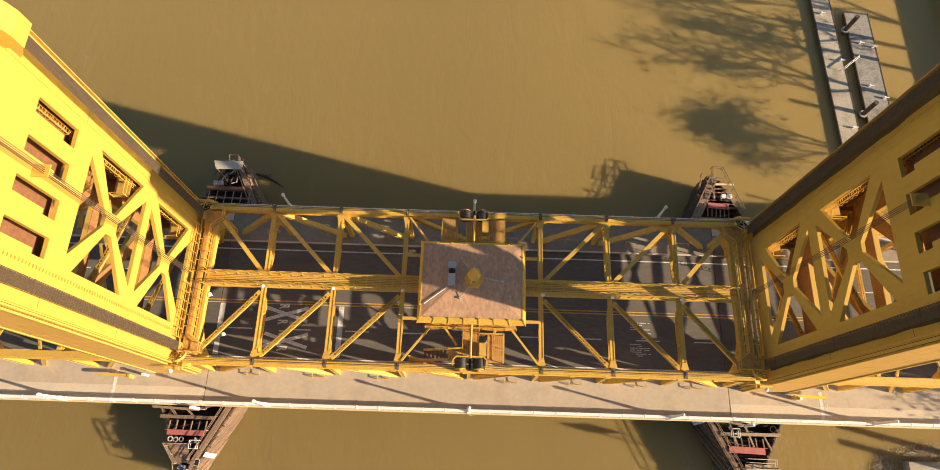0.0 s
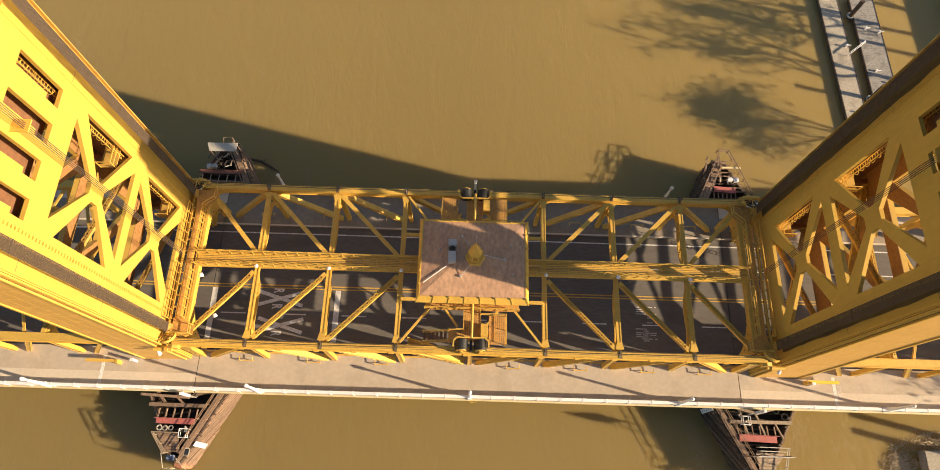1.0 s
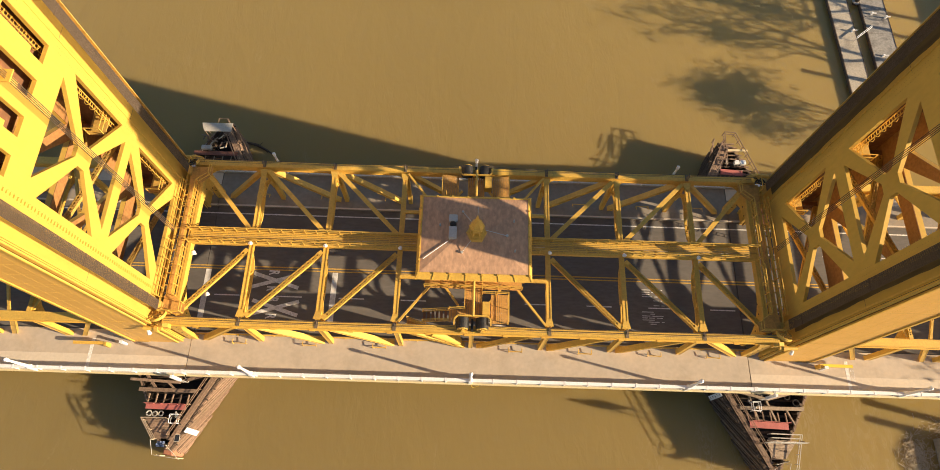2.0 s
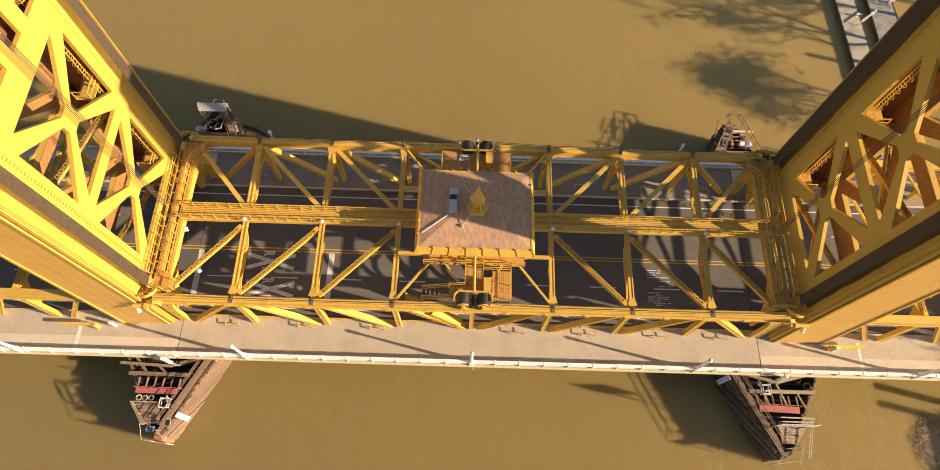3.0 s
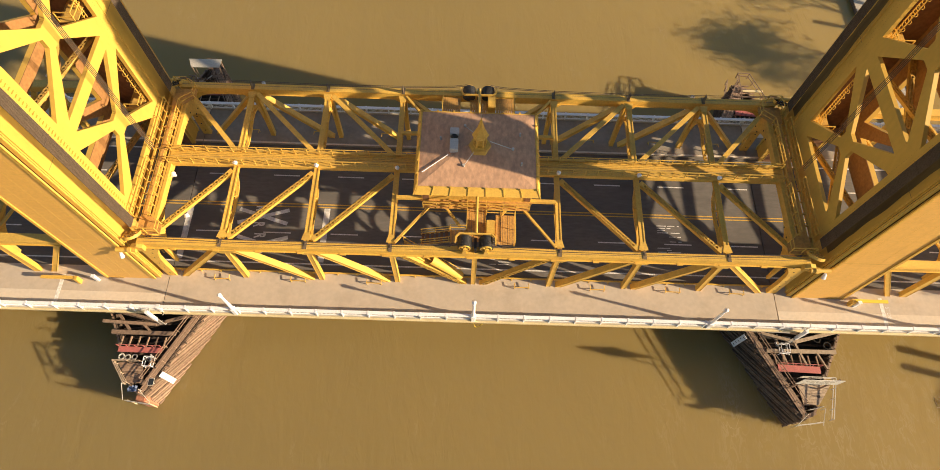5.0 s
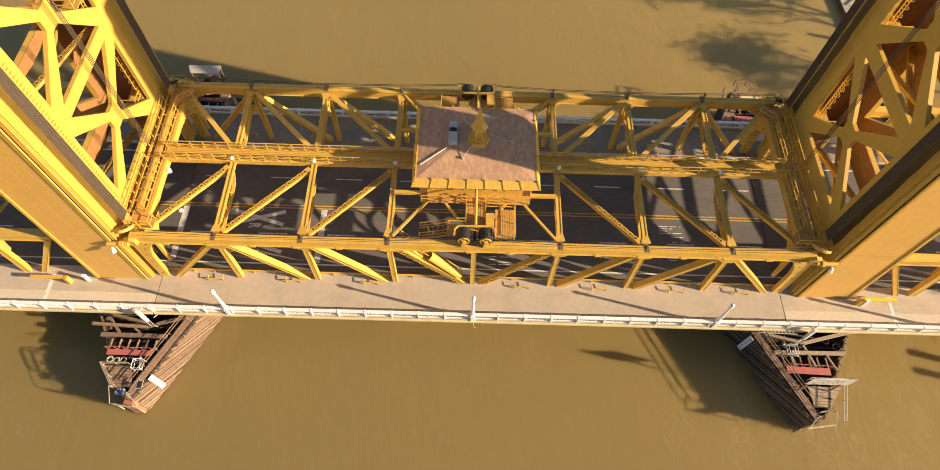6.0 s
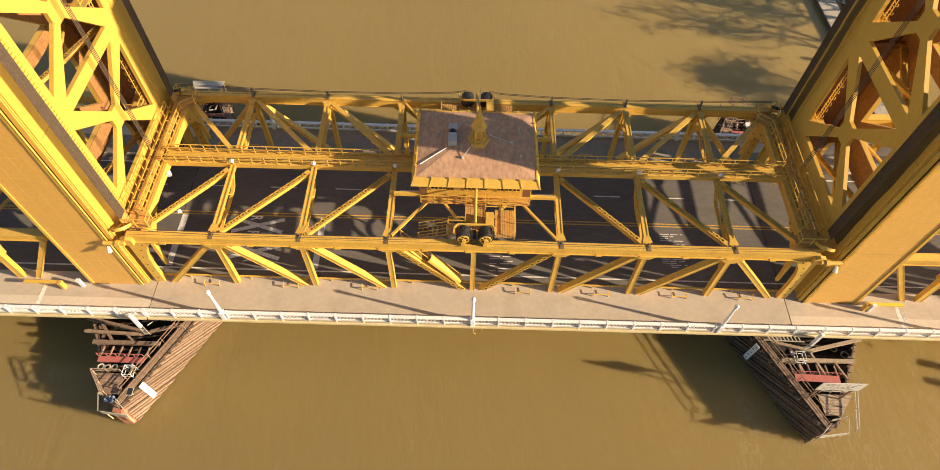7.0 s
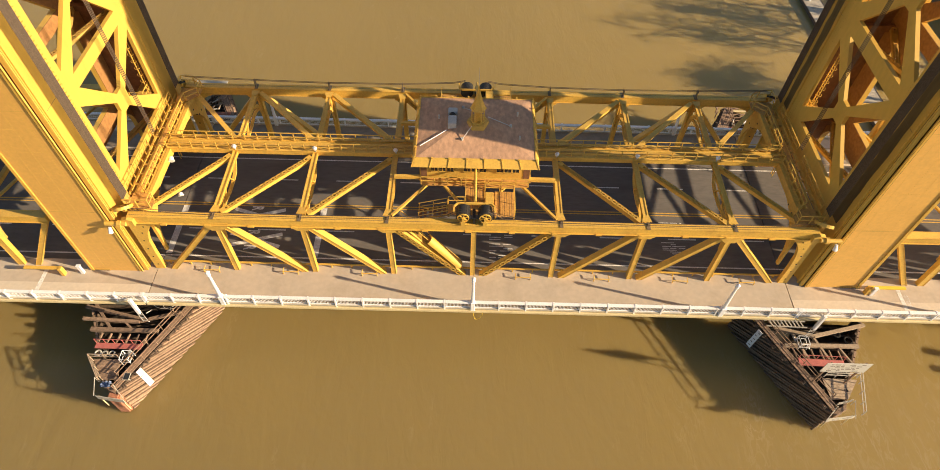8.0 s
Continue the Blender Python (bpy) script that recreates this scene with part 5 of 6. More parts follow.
# ---- approach spans ----
def approach_truss(s, y):
    tr = thing("approach_truss", "gold steel truss of the approach span", "bridge truss", "approach trusses", at=(s * 39.0, y, 0))
    n, pan, zt = 6, P, 8.4
    bm = bmesh.new()
    box(bm, *sorted((s * 0.3, s * n * pan)), -0.36, 0.36, zt - 0.78, zt - 0.04)
    box(bm, *sorted((s * 0.3, s * n * pan)), -0.44, 0.44, zt - 0.04, zt)
    box(bm, *sorted((s * 0.3, s * n * pan)), -0.46, 0.46, zt - 0.82, zt - 0.78)
    chord = part("top_chord", bm, GOLD, tr)
    bm = bmesh.new()
    for yy in (-0.36, 0.36):
        rivets(bm, (s * 0.5, yy, zt), (s * n * pan, yy, zt), 0.22, (0, 0, 1), 0.03)
    for zz in (zt - 0.15, zt - 0.66):
        rivets(bm, (s * 0.5, -0.361, zz), (s * n * pan, -0.361, zz), 0.2, (0, -1, 0), 0.03)
    tagged(part("rivet_strip", bm, GOLD, chord), kind="stuff")
    bm = bmesh.new()
    box(bm, *sorted((0, s * n * pan)), -0.3, 0.3, -1.2, -0.5)
    part("bottom_chord", bm, GOLD, tr)
    for k in range(n):
        x = 6.75 + k * pan
        bm = bmesh.new()
        web(bm, (s * x, 0, -0.6), (s * x, 0, zt - 0.75), 0.62, 0.45)
        # curved gusset into the chord, away from the tower
        gus = [(0.3, zt - 0.78), (1.9, zt - 0.78)] + [(1.9 - 1.6 * math.sin(a), zt - 2.48 + 1.7 * math.cos(a)) for a in (0.4, 0.8, 1.2, 1.5)]
        plate(bm, gus, [], lambda u, v, d: (s * (x + u), -0.2 + d, v), 0.4)
        part("vertical", bm, GOLD, tr)
        bm = bmesh.new()
        web(bm, (s * (x - 5.9), 0, zt - 1.0), (s * (x - 1.15), 0, -0.45), 0.42, 0.45)
        part("diagonal", bm, GOLD, tr)
    return tr


for s in (-1, 1):
    for y in (YN, YF):
        approach_truss(s, y)
    for k in range(1, 5):
        x = s * (37.79 + P * k)
        fr = thing("approach_portal", "gold arched cross frame over the approach road", "bridge frame", "approach frames", at=(x, YC, 8.4))
        bm = bmesh.new()
        laced(bm, (0, -YC + 0.4, -0.3), (0, YC - 0.4, -0.3), 0.45, 0.4, 0.5)
        part("top_strut", bm, GOLD, fr)
        for e in (-1, 1):
            bm = bmesh.new()
            yo = YC - 0.3
            ring = [(yo, -0.5), (yo - 3.4, -0.5)] + [(yo - 0.4 - 3.0 * (1 - math.sin(a)), -0.75 - 3.6 * (1 - math.cos(a))) for a in (0.1, 0.45, 0.8, 1.1, 1.35, 1.5)] + [(yo - 0.4, -4.6), (yo, -4.6)]
            plate(bm, ring, [], lambda u, v, d: (d - 0.06, e * u, v), 0.12)
            part("haunch", bm, GOLD_WORN, fr)
    br = thing("approach_bracing", "laced gold diagonals over the approach road", "bracing", "approach bracing", at=(s * 39.0, YC, 8.1))
    for k in range(4):
        for e in (-1, 1):
            bm = bmesh.new()
            laced(bm, (s * (0.9 + P * k), -e * (YC - 0.5), 0), (s * (6.5 + P * k), e * (YC - 0.5), 0.0 + 0.02 * e), 0.3, 0.16, 1.1)
            part("diagonal", bm, GOLD, br)


# ---- pavement markings, small posts ----
for s, x in ((-1, -43.0), (1, 43.2)):
    marking_bar = bmesh.new()
    box(marking_bar, x - 0.2, x + 0.2, -3.75, -0.45, FOOT_Z + 0.007, FOOT_Z + 0.012)
    tagged(part("footway_marking_bar", marking_bar, LINE_WHITE), "white painted bar across the footway", "footway marking", kind="structure")
for x in (43.72,):
    cu = bpy.data.curves.new("word", "FONT")
    cu.body, cu.size, cu.extrude, cu.align_x, cu.align_y = "STOP", 0.58, 0.002, "CENTER", "CENTER"
    tmp = bpy.data.objects.new("word", cu)
    me = bpy.data.meshes.new_from_object(tmp)
    bpy.data.objects.remove(tmp)
    me.materials.append(LINE_WHITE)
    ob = new("footway_marking_letters", me)
    ob.matrix_world = pose(x, -2.1, FOOT_Z + 0.012, 0, 0, -90)
    tagged(ob, "white painted STOP letters on the footway", "footway marking", kind="structure")
for x, y in ((-39.2, -1.05), (40.2, -1.45)):
    bm = bmesh.new()
    box(bm, x - 0.16, x + 0.16, y - 0.12, y + 0.12, FOOT_Z, FOOT_Z + 1.2)
    box(bm, x - 0.2, x + 0.2, y - 0.16, y + 0.16, FOOT_Z + 1.2, FOOT_Z + 1.26)
    tagged(part("junction_box", bm, WHITE), "white box on a short post by the tower", "junction box", "junction boxes")
for x in (39.7, -41.0):
    br = thing("gate_barrier", "gold footway gate folded beside the tower", "gate", "footway gates", at=(x, -1.2, FOOT_Z))
    bm = bmesh.new()
    box(bm, -0.15, 0.15, -0.3, 0.15, 0, 1.1)
    part("post", bm, GOLD, br)
    bm = bmesh.new()
    s = 1 if x > 0 else -1
    box(bm, *sorted((s * 0.15, s * 3.6)), -0.17, 0.17, 0.9, 1.05)
    # east arm a brighter yellow than the west one
    part("arm", bm, YELLOW if x > 0 else GOLD, br)


# ---- worn words on the road, no longer readable ----
def worn_word(x, y, n, w, h, seed):
    rnd = random.Random(seed)
    rings = []
    for i in range(n):
        yy = y + h * (i - n / 2) / n
        a = x - w / 2
        while a < x + w / 2 - 0.1:
            b = min(x + w / 2, a + rnd.uniform(0.4, 1.6))
            if rnd.random() < 0.72:
                rings.append([(a, yy), (b, yy), (b, yy + 0.09), (a, yy + 0.09)])
            a = b + rnd.uniform(0.15, 0.4)
    marking("road_marking_worn_word", "worn illegible white road lettering", rings, LINE_WHITE)


worn_word(21.5, 4.1, 7, 2.6, 1.7, 1)
worn_word(21.6, 7.15, 6, 2.5, 1.7, 2)
worn_word(22.3, 5.95, 3, 1.3, 0.9, 4)
worn_word(3.0, 3.84, 11, 2.5, 3.3, 3)


# ---- fenders round the piers ----
def board(bm, p, q, drop, thick=0.05):
    """An upright board between two top corners p and q, drop deep."""
    p, q = Vector(p), Vector(q)
    n = (q - p).cross(Vector((0, 0, 1))).normalized() * thick
    va = [p, q, q - Vector((0, 0, drop)), p - Vector((0, 0, drop))]
    slab(bm, va, n)


def slab(bm, va, n):
    """Four corners thickened along n."""
    vs = [bm.verts.new(c) for c in va] + [bm.verts.new(c + n) for c in va]
    for f in ((0, 1, 2, 3), (7, 6, 5, 4), (0, 4, 5, 1), (1, 5, 6, 2), (2, 6, 7, 3), (3, 7, 4, 0)):
        bm.faces.new([vs[i] for i in f])


def fender(s, e):
    """A timber fender in the river beside a pier; s: -1 west, 1 east; e: -1 near side, 1 far side."""
    fx = {(-1, -1): -33.06, (1, -1): 33.97, (-1, 1): -32.9, (1, 1): 33.3}[s, e]
    fy = {(-1, -1): -1.07, (1, -1): -1.63, (-1, 1): YF + 0.85, (1, 1): YF + 0.85}[s, e]
    fd = thing("pier_fender", "weathered timber pier fender with a railed walkway and cross beams" if e < 0 else "timber pier fender with rails and clutter behind the bridge", "pier fender", "pier fenders", at=(fx, fy, WATER_Z - 1))
    fd.scale = (0.971, 0.971, 0.971)
    rnd = random.Random(11 + s + 3 * e)
    rise = 0.0 if e < 0 else 1.6 if s < 0 else 0.8

    def W(x, y, z):
        # x outward from mid span, y away from the bridge (negative), both as on the west near fender
        return Vector((-s * (x + 34.0), -e * y, z + 10 + rise))

    def put(name, bm, mat, label="", parent=fd):
        return part(name, bm, mat, parent, label)

    def stick(name, p, q, w, h, mat, up=(0, 0, 1), label="", parent=fd):
        bm = bmesh.new()
        beam(bm, W(*p), W(*q), w, h, up)
        return put(name, bm, mat, label, parent)

    def pipe(name, pts, r, mat, label="", parent=fd):
        bm = bmesh.new()
        for p, q in zip(pts, pts[1:]):
            tube(bm, W(*p), W(*q), r, 6)
        return put(name, bm, mat, label, parent)

    A, B = Vector((-28.5, 0.4)), Vector((-34.4, -11.3))
    C, D = Vector((-35.9, -10.6)), Vector((-41.6, 0.3))
    zt, zb = -5.5, -9.6 - rise
    d = (B - A).normalized()
    out = Vector((-d.y, d.x))
    if out.x < 0:
        out = -out
    length = (B - A).length
    # sloping sheathing boards on the channel side
    o3 = W(*out, 0) - W(0, 0, 0)
    run, hgt = 9.0, zt - zb
    u = 0.4
    while u < length + run:
        ua, ub = u, u - run                      # top end and foot of the board
        za, zc = zt, zb
        if ua > length:
            za, ua = zt - hgt * (ua - length) / run, length
        if ub < 0:
            zc, ub = zb + hgt * (0 - ub) / run, 0.0
        fa, fb = (za - zb) / hgt, (zc - zb) / hgt
        jut = rnd.uniform(0, 0.2)
        a3, b3 = W(*(A + d * ua + out * (0.1 + 0.4 * (1 - fa) + jut)), za), W(*(A + d * ub + out * (0.1 + 0.4 * (1 - fb) + jut)), zc)
        if (a3 - b3).length > 0.5:
            bm = bmesh.new()
            beam(bm, a3 - (b3 - a3).normalized() * rnd.uniform(0, 0.12), b3 + (b3 - a3).normalized() * rnd.uniform(0, 0.5), rnd.uniform(0.19, 0.25), 0.2, o3)
            put("plank", bm, TIMBER if s < 0 else TIMBER_SHADED)
        u += rnd.uniform(0.78, 1.02)
    bm = bmesh.new()
    slab(bm, [W(*(A + out * 0.06), zt), W(*(B + out * 0.06), zt), W(*(B + out * 0.42), zb), W(*(A + out * 0.42), zb)], -o3 * 0.1)
    put("backing", bm, TIMBER_DARK)
    # walers on the back of the fender
    for i in range(14):
        u0 = i / 14
        p, q = D.lerp(C, u0), D.lerp(C, u0 + 1 / 14 - 0.012)
        for z in (zt - 0.3, zt - 1.4, zt - 2.4):
            # lower rows take the darker timber
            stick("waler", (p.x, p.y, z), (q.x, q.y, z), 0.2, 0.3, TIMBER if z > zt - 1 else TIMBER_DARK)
    bm = bmesh.new()
    side = (C - D).normalized()
    side = Vector((-side.y, side.x)) if -side.y > 0 else Vector((side.y, -side.x))
    slab(bm, [W(*(D + side * 0.14), zt - 0.15), W(*(C + side * 0.14), zt - 0.15), W(*(C + side * 0.14), zb), W(*(D + side * 0.14), zb)], (W(*side, 0) - W(0, 0, 0)) * 0.08)
    put("back_boarding", bm, TIMBER_DARK)
    for z in (zt - 0.3, zt - 1.2, zt - 2.1):
        stick("nose_block", (B.x, B.y, z), (C.x, C.y, z), 0.4, 0.5, TIMBER)
    for t in np.linspace(0.02, 0.98, 10):
        for line in ((A, B), (D, C)):
            p = line[0].lerp(line[1], float(t))
            q = p + (Vector((-34.6, -4)) - p).normalized() * 0.35
            bm = bmesh.new()
            tube(bm, W(*q, -11 - rise), W(*q, zt + rnd.uniform(-0.1, 0.25)), 0.17, 8)
            put("timber_post", bm, TIMBER_DARK)
    # added near-black sheet for the shaded depth under the open beams
    bm = bmesh.new()
    slab(bm, [W(*c, zt - 2.3) for c in (A.lerp(B, 0.03), B, C, D.lerp(C, 0.03))], Vector((0, 0, -0.15)))
    put("lower_deck", bm, VOID_DARK)
    # lower stringers and braces seen between the beams
    for k in range(5):
        f = 0.12 + 0.17 * k
        p, q = A.lerp(B, f) - out * 0.5, D.lerp(C, f)
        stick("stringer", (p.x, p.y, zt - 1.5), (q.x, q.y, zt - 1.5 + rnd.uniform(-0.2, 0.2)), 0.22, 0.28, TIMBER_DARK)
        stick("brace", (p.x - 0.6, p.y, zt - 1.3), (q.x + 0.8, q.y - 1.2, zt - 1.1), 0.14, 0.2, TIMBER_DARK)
    # walkway along the channel side, railed on both sides
    inn = -out
    wide = 3 if s * e < 0 or e < 0 else 5
    for k in range(wide):
        o = inn * (0.2 + 0.25 * k)
        p, q = A + o, B + o - d * (0.4 * k)
        stick("walkway_board", (p.x, p.y, zt + 0.14 + rnd.uniform(-0.02, 0.02)), (q.x, q.y, zt + 0.14), 0.22, 0.08, TIMBER)
    for t in np.linspace(0.06, 0.94, 9):
        p = A.lerp(B, float(t))
        a, b = p + out * 0.5, p + inn * 1.05
        stick("rail_bearer", (a.x, a.y, zt + 0.04), (b.x, b.y, zt + 0.06), 0.16, 0.1, TIMBER_DARK)
    for k in (0.02, 0.95):
        p, q = A + inn * k, B + inn * k - d * (1.3 * k)
        rail_run(fd, [W(p.x, p.y, zt + 0.18), W(q.x, q.y, zt + 0.18)], 1.0, 0.032, 1.9, TIMBER)

    if e < 0 and s < 0:
        beams = (((-40.9, -1.9, 0.1), (-34.6, -3.3, 0.1), 0.4), ((-40.6, -3.45, 0.25), (-34.6, -3.7, 0.25), 0.3), ((-39.4, -4.6, 0.1), (-32.4, -4.65, 0.1), 0.42), ((-34.6, -3.6, 0.2), (-30.8, -2.4, 0.2), 0.3), ((-40.9, -0.6, 0.0), (-37.4, -4.5, 0.0), 0.26), ((-36.4, -3.5, 0.05), (-34.9, -4.7, 0.05), 0.2))
        red = ((-38.1, -6.55), (-33.4, -6.6), 0.6)
    elif e < 0:
        beams = (((-31.2, -2.05, 0.25), (-35.0, -3.0, 0.35), 0.34), ((-35.0, -3.0, 0.35), (-40.9, -1.45, 0.25), 0.36), ((-31.7, -4.05, 0.2), (-39.4, -4.0, 0.2), 0.4), ((-35.0, -3.0, 0.1), (-35.9, -5.6, 0.1), 0.22), ((-37.2, -3.9, 0.1), (-38.1, -5.9, 0.1), 0.16), ((-33.0, -2.4, 0.0), (-33.9, -5.7, 0.0), 0.2))
        red = ((-32.6, -5.95), (-37.2, -6.1), 0.75)
    elif s < 0:
        beams = (((-39.6, -3.9, 0.0), (-31.0, -3.7, 0.0), 0.25), ((-39.0, -5.0, 0.0), (-31.6, -4.9, 0.0), 0.25))
        red = ((-38.4, -6.3), (-32.5, -6.3), 0.62)
    else:
        beams = (((-30.4, -3.4, 0.1), (-39.2, -3.3, 0.1), 0.42), ((-31.4, -4.5, 0.0), (-38.4, -4.6, 0.0), 0.2))
        red = ((-33.6, -6.5), (-36.6, -6.3), 0.85)
    pale = WEATHERED if s > 0 else TIMBER
    for p, q, w in beams:
        stick("cross_beam", (p[0], p[1], zt + p[2]), (q[0], q[1], zt + q[2]), w, 0.3, pale)
    rd = stick("red_panel", (*red[0], zt + 0.3), (*red[1], zt + 0.3), red[2], 0.08, RED if not (s < 0 and e > 0) else BARK_RED, label="faded red deck panel")
    if not (s < 0 and e > 0):
        # thin red rail on the bridge side of the panel and joists under it
        (x0, y0), (x1, y1), w = red
        for k in range(6):
            f = k / 5
            x, y = x0 + (x1 - x0) * f, y0 + (y1 - y0) * f + w / 2
            stick("rail_post", (x, y, zt + 0.3), (x, y + 0.02, zt + 1.1), 0.05, 0.05, RED, (0, 1, 0))
            stick("joist", (x, y + 0.05, zt + 0.12), (x + 0.08, y + 1.2, zt + 0.12), 0.12, 0.18, TIMBER)
        pipe("red_rail", [(x0, y0 + w / 2, zt + 1.1), (x1, y1 + w / 2, zt + 1.1)], 0.035, RED)

    if e < 0:
        # plywood deck in the nose, railed in pale pipe
        if s < 0:
            ring = [(-37.9, -7.95), (-35.2, -7.95), (-34.65, -10.1), (-36.2, -10.2)]
        else:
            ring = [(-38.0, -7.7), (-34.5, -7.6), (-34.7, -9.9), (-36.4, -9.8)]
        n = 7
        for k in range(n):
            f0, f1 = k / n, (k + 1) / n - 0.012
            a, b, c, g = (Vector(p) for p in ring)
            va = [a.lerp(g, f0), b.lerp(c, f0), b.lerp(c, f1), a.lerp(g, f1)]
            bm = bmesh.new()
            slab(bm, [W(v.x, v.y, zt + 0.05) for v in va], Vector((0, 0, 0.06)))
            put("deck_board", bm, TIMBER if s < 0 else WEATHERED)
        lines = ([(-38.1, -7.9), (-35.2, -7.9)], [(-38.1, -7.9), (-36.3, -10.3)], [(-37.8, -8.15), (-36.1, -10.2)]) if s < 0 else ([(-34.6, -7.0), (-38.3, -7.05)], [(-38.3, -7.05), (-37.1, -11.4)], [(-34.7, -7.45), (-38.0, -7.5)])
        for a, b in lines:
            rail_run(fd, [W(*a, zt + 0.1), W(*b, zt + 0.1)], 0.95, 0.035, 1.2, WEATHERED if s < 0 else NOTICE)
        # frame posts to the nose board
        for p, q in (((-36.5, -10.3), (-36.1, -12.0)), ((-34.6, -10.9), (-33.2, -12.2))):
            pipe("nose_pipe", [(*p, zt + 0.95), (*q, zt + 0.55)], 0.035, NOTICE)
            pipe("nose_pipe", [(*p, zt - 0.1), (*p, zt + 0.95)], 0.035, NOTICE)
        # white cage, coiled hoses and fittings
        cage = (-34.75, -7.45) if s < 0 else (-33.9, -3.4)
        for dx in (0.0, 0.9):
            for dy in (0.0, -1.0):
                pipe("cage_post", [(cage[0] + dx, cage[1] + dy, zt), (cage[0] + dx, cage[1] + dy, zt + 1.1)], 0.04, WHITE)
        for z in (0.55, 1.1):
            pipe("cage_rail", [(cage[0], cage[1], zt + z), (cage[0] + 0.9, cage[1], zt + z), (cage[0] + 0.9, cage[1] - 1.0, zt + z), (cage[0], cage[1] - 1.0, zt + z), (cage[0], cage[1], zt + z)], 0.035, WHITE)
        for k in range(7):
            p = Vector((cage[0] + rnd.uniform(0, 0.9), cage[1] - rnd.uniform(0, 1.0)))
            pipe("fitting", [(p.x, p.y, zt + 0.1), (p.x + rnd.uniform(-0.4, 0.4), p.y + rnd.uniform(-0.3, 0.3), zt + rnd.uniform(0.4, 0.8))], rnd.uniform(0.06, 0.14), STEEL if k % 2 else DARK)
        for cx, cy, r in ((-37.6, -7.35, 0.3), (-36.9, -7.4, 0.28), (-36.2, -7.35, 0.26)) if s < 0 else ((-38.6, -3.3, 0.4), (-37.6, -2.6, 0.35)):
            pipe("hose_coil", [(cx + r * math.cos(a), cy + r * math.sin(a), zt + 0.2) for a in np.linspace(0, 6.283, 11)], 0.08, NOTICE if s < 0 else DARK)
        # tangle of pipes and gratings next to the bridge
        for k in range(16):
            p = Vector((rnd.uniform(-35.5, -30.2), rnd.uniform(-3.0, -0.6))) if s < 0 else Vector((rnd.uniform(-35.0, -30.2), rnd.uniform(-2.4, 0.2)))
            q = p + Vector((rnd.uniform(-1.3, 1.3), rnd.uniform(-0.8, 0.8)))
            pipe("loose_pipe", [(p.x, p.y, zt + rnd.uniform(-1.2, 0.2)), (q.x, q.y, zt + rnd.uniform(-1, 0.4))], rnd.uniform(0.03, 0.07), (STEEL, WHITE, DARK, TIMBER_DARK)[k % 4])
        if s > 0:
            for k in range(9):
                stick("grating_bar", (-30.2 - 0.42 * k, 0.2 - 0.03 * k, zt + 0.5), (-31.0 - 0.4 * k, -1.9, zt + 0.45), 0.12, 0.06, NOTICE)
            for y in (-0.3, -1.2, -1.9):
                stick("grating_bearer", (-30.3, y, zt + 0.42), (-34.6, y - 0.1, zt + 0.42), 0.1, 0.08, STEEL)
        else:
            pipe("cable_loop", [(-33.0 + 1.3 * math.cos(a), -0.9 + 0.8 * math.sin(a), zt - 0.3) for a in np.linspace(0, 6.283, 15)], 0.04, STEEL)
            pipe("cable_loop", [(-32.3 + 0.8 * math.cos(a), -1.2 + 0.6 * math.sin(a), zt - 0.25) for a in np.linspace(0, 6.283, 13)], 0.035, NOTICE)
        # white gauge board on the channel wall
        u = length * (0.8 if s < 0 else 0.235)
        p, q = A + d * (u - 0.3), A + d * (u + 0.3)
        bm = bmesh.new()
        va = [W(*(p + out * 0.26), zt + 0.2), W(*(q + out * 0.26), zt + 0.2), W(*(q + out * 0.68), zb + 1.5), W(*(p + out * 0.68), zb + 1.5)]
        o6 = o3 * 0.06
        slab(bm, va, o6)
        gb = put("gauge_board", bm, WHITE, "white depth gauge board with small marks")
        for k in range(5):
            bm = bmesh.new()
            f = 0.12 + 0.19 * k
            c = va[0].lerp(va[1], 0.3 if k % 2 else 0.62).lerp(va[3].lerp(va[2], 0.5), f) + o6 * 1.05
            dd = (va[1] - va[0]).normalized()
            beam(bm, c - dd * 0.1, c + dd * 0.1, 0.09, 0.02, o3)
            # west marks paled, glare on the sunlit board put into their colour
            part("mark", bm, DARK if s > 0 else NOTICE, gb)
        # upright notice boards at the nose
        boards = [((-36.0, -11.95, -5.0), (-33.2, -12.3, -5.0), 0.75)] if s < 0 else [((-33.5, -12.0, -4.95), (-36.3, -11.6, -4.95), 0.72), ((-35.0, -10.4, -4.9), (-36.6, -10.0, -4.9), 0.5)]
        for p, q, drop in boards:
            bm = bmesh.new()
            a, b = W(*p), W(*q)
            board(bm, a, b, drop)
            nb = put("notice_board", bm, NOTICE, "pale weathered notice board with a dark oval mark")
            f3 = (b - a).cross(Vector((0, 0, 1))).normalized()
            if f3.y > 0:
                f3 = -f3
            for k, (f, w) in enumerate(((0.3, 0.34), (0.7, 0.5), (0.72, 0.36))):
                bm = bmesh.new()
                c = a.lerp(b, f) - Vector((0, 0, drop * (0.5, 0.4, 0.65)[k])) + f3 * 0.056
                r = (b - a).normalized()
                if k == 0:
                    pts = [c + r * (w * math.cos(t)) + Vector((0, 0, 0.2 * math.sin(t))) for t in np.linspace(0, 6.283, 13)]
                    for x, y in zip(pts, pts[1:]):
                        beam(bm, x, y, 0.05, 0.02, f3)
                else:
                    beam(bm, c - r * w, c + r * w, 0.07, 0.02, f3)
                part("mark", bm, PIER, nb)
            for f in (0.1, 0.9):
                bm = bmesh.new()
                c = a.lerp(b, f) - Vector((0, 0, drop)) - f3 * 0.04
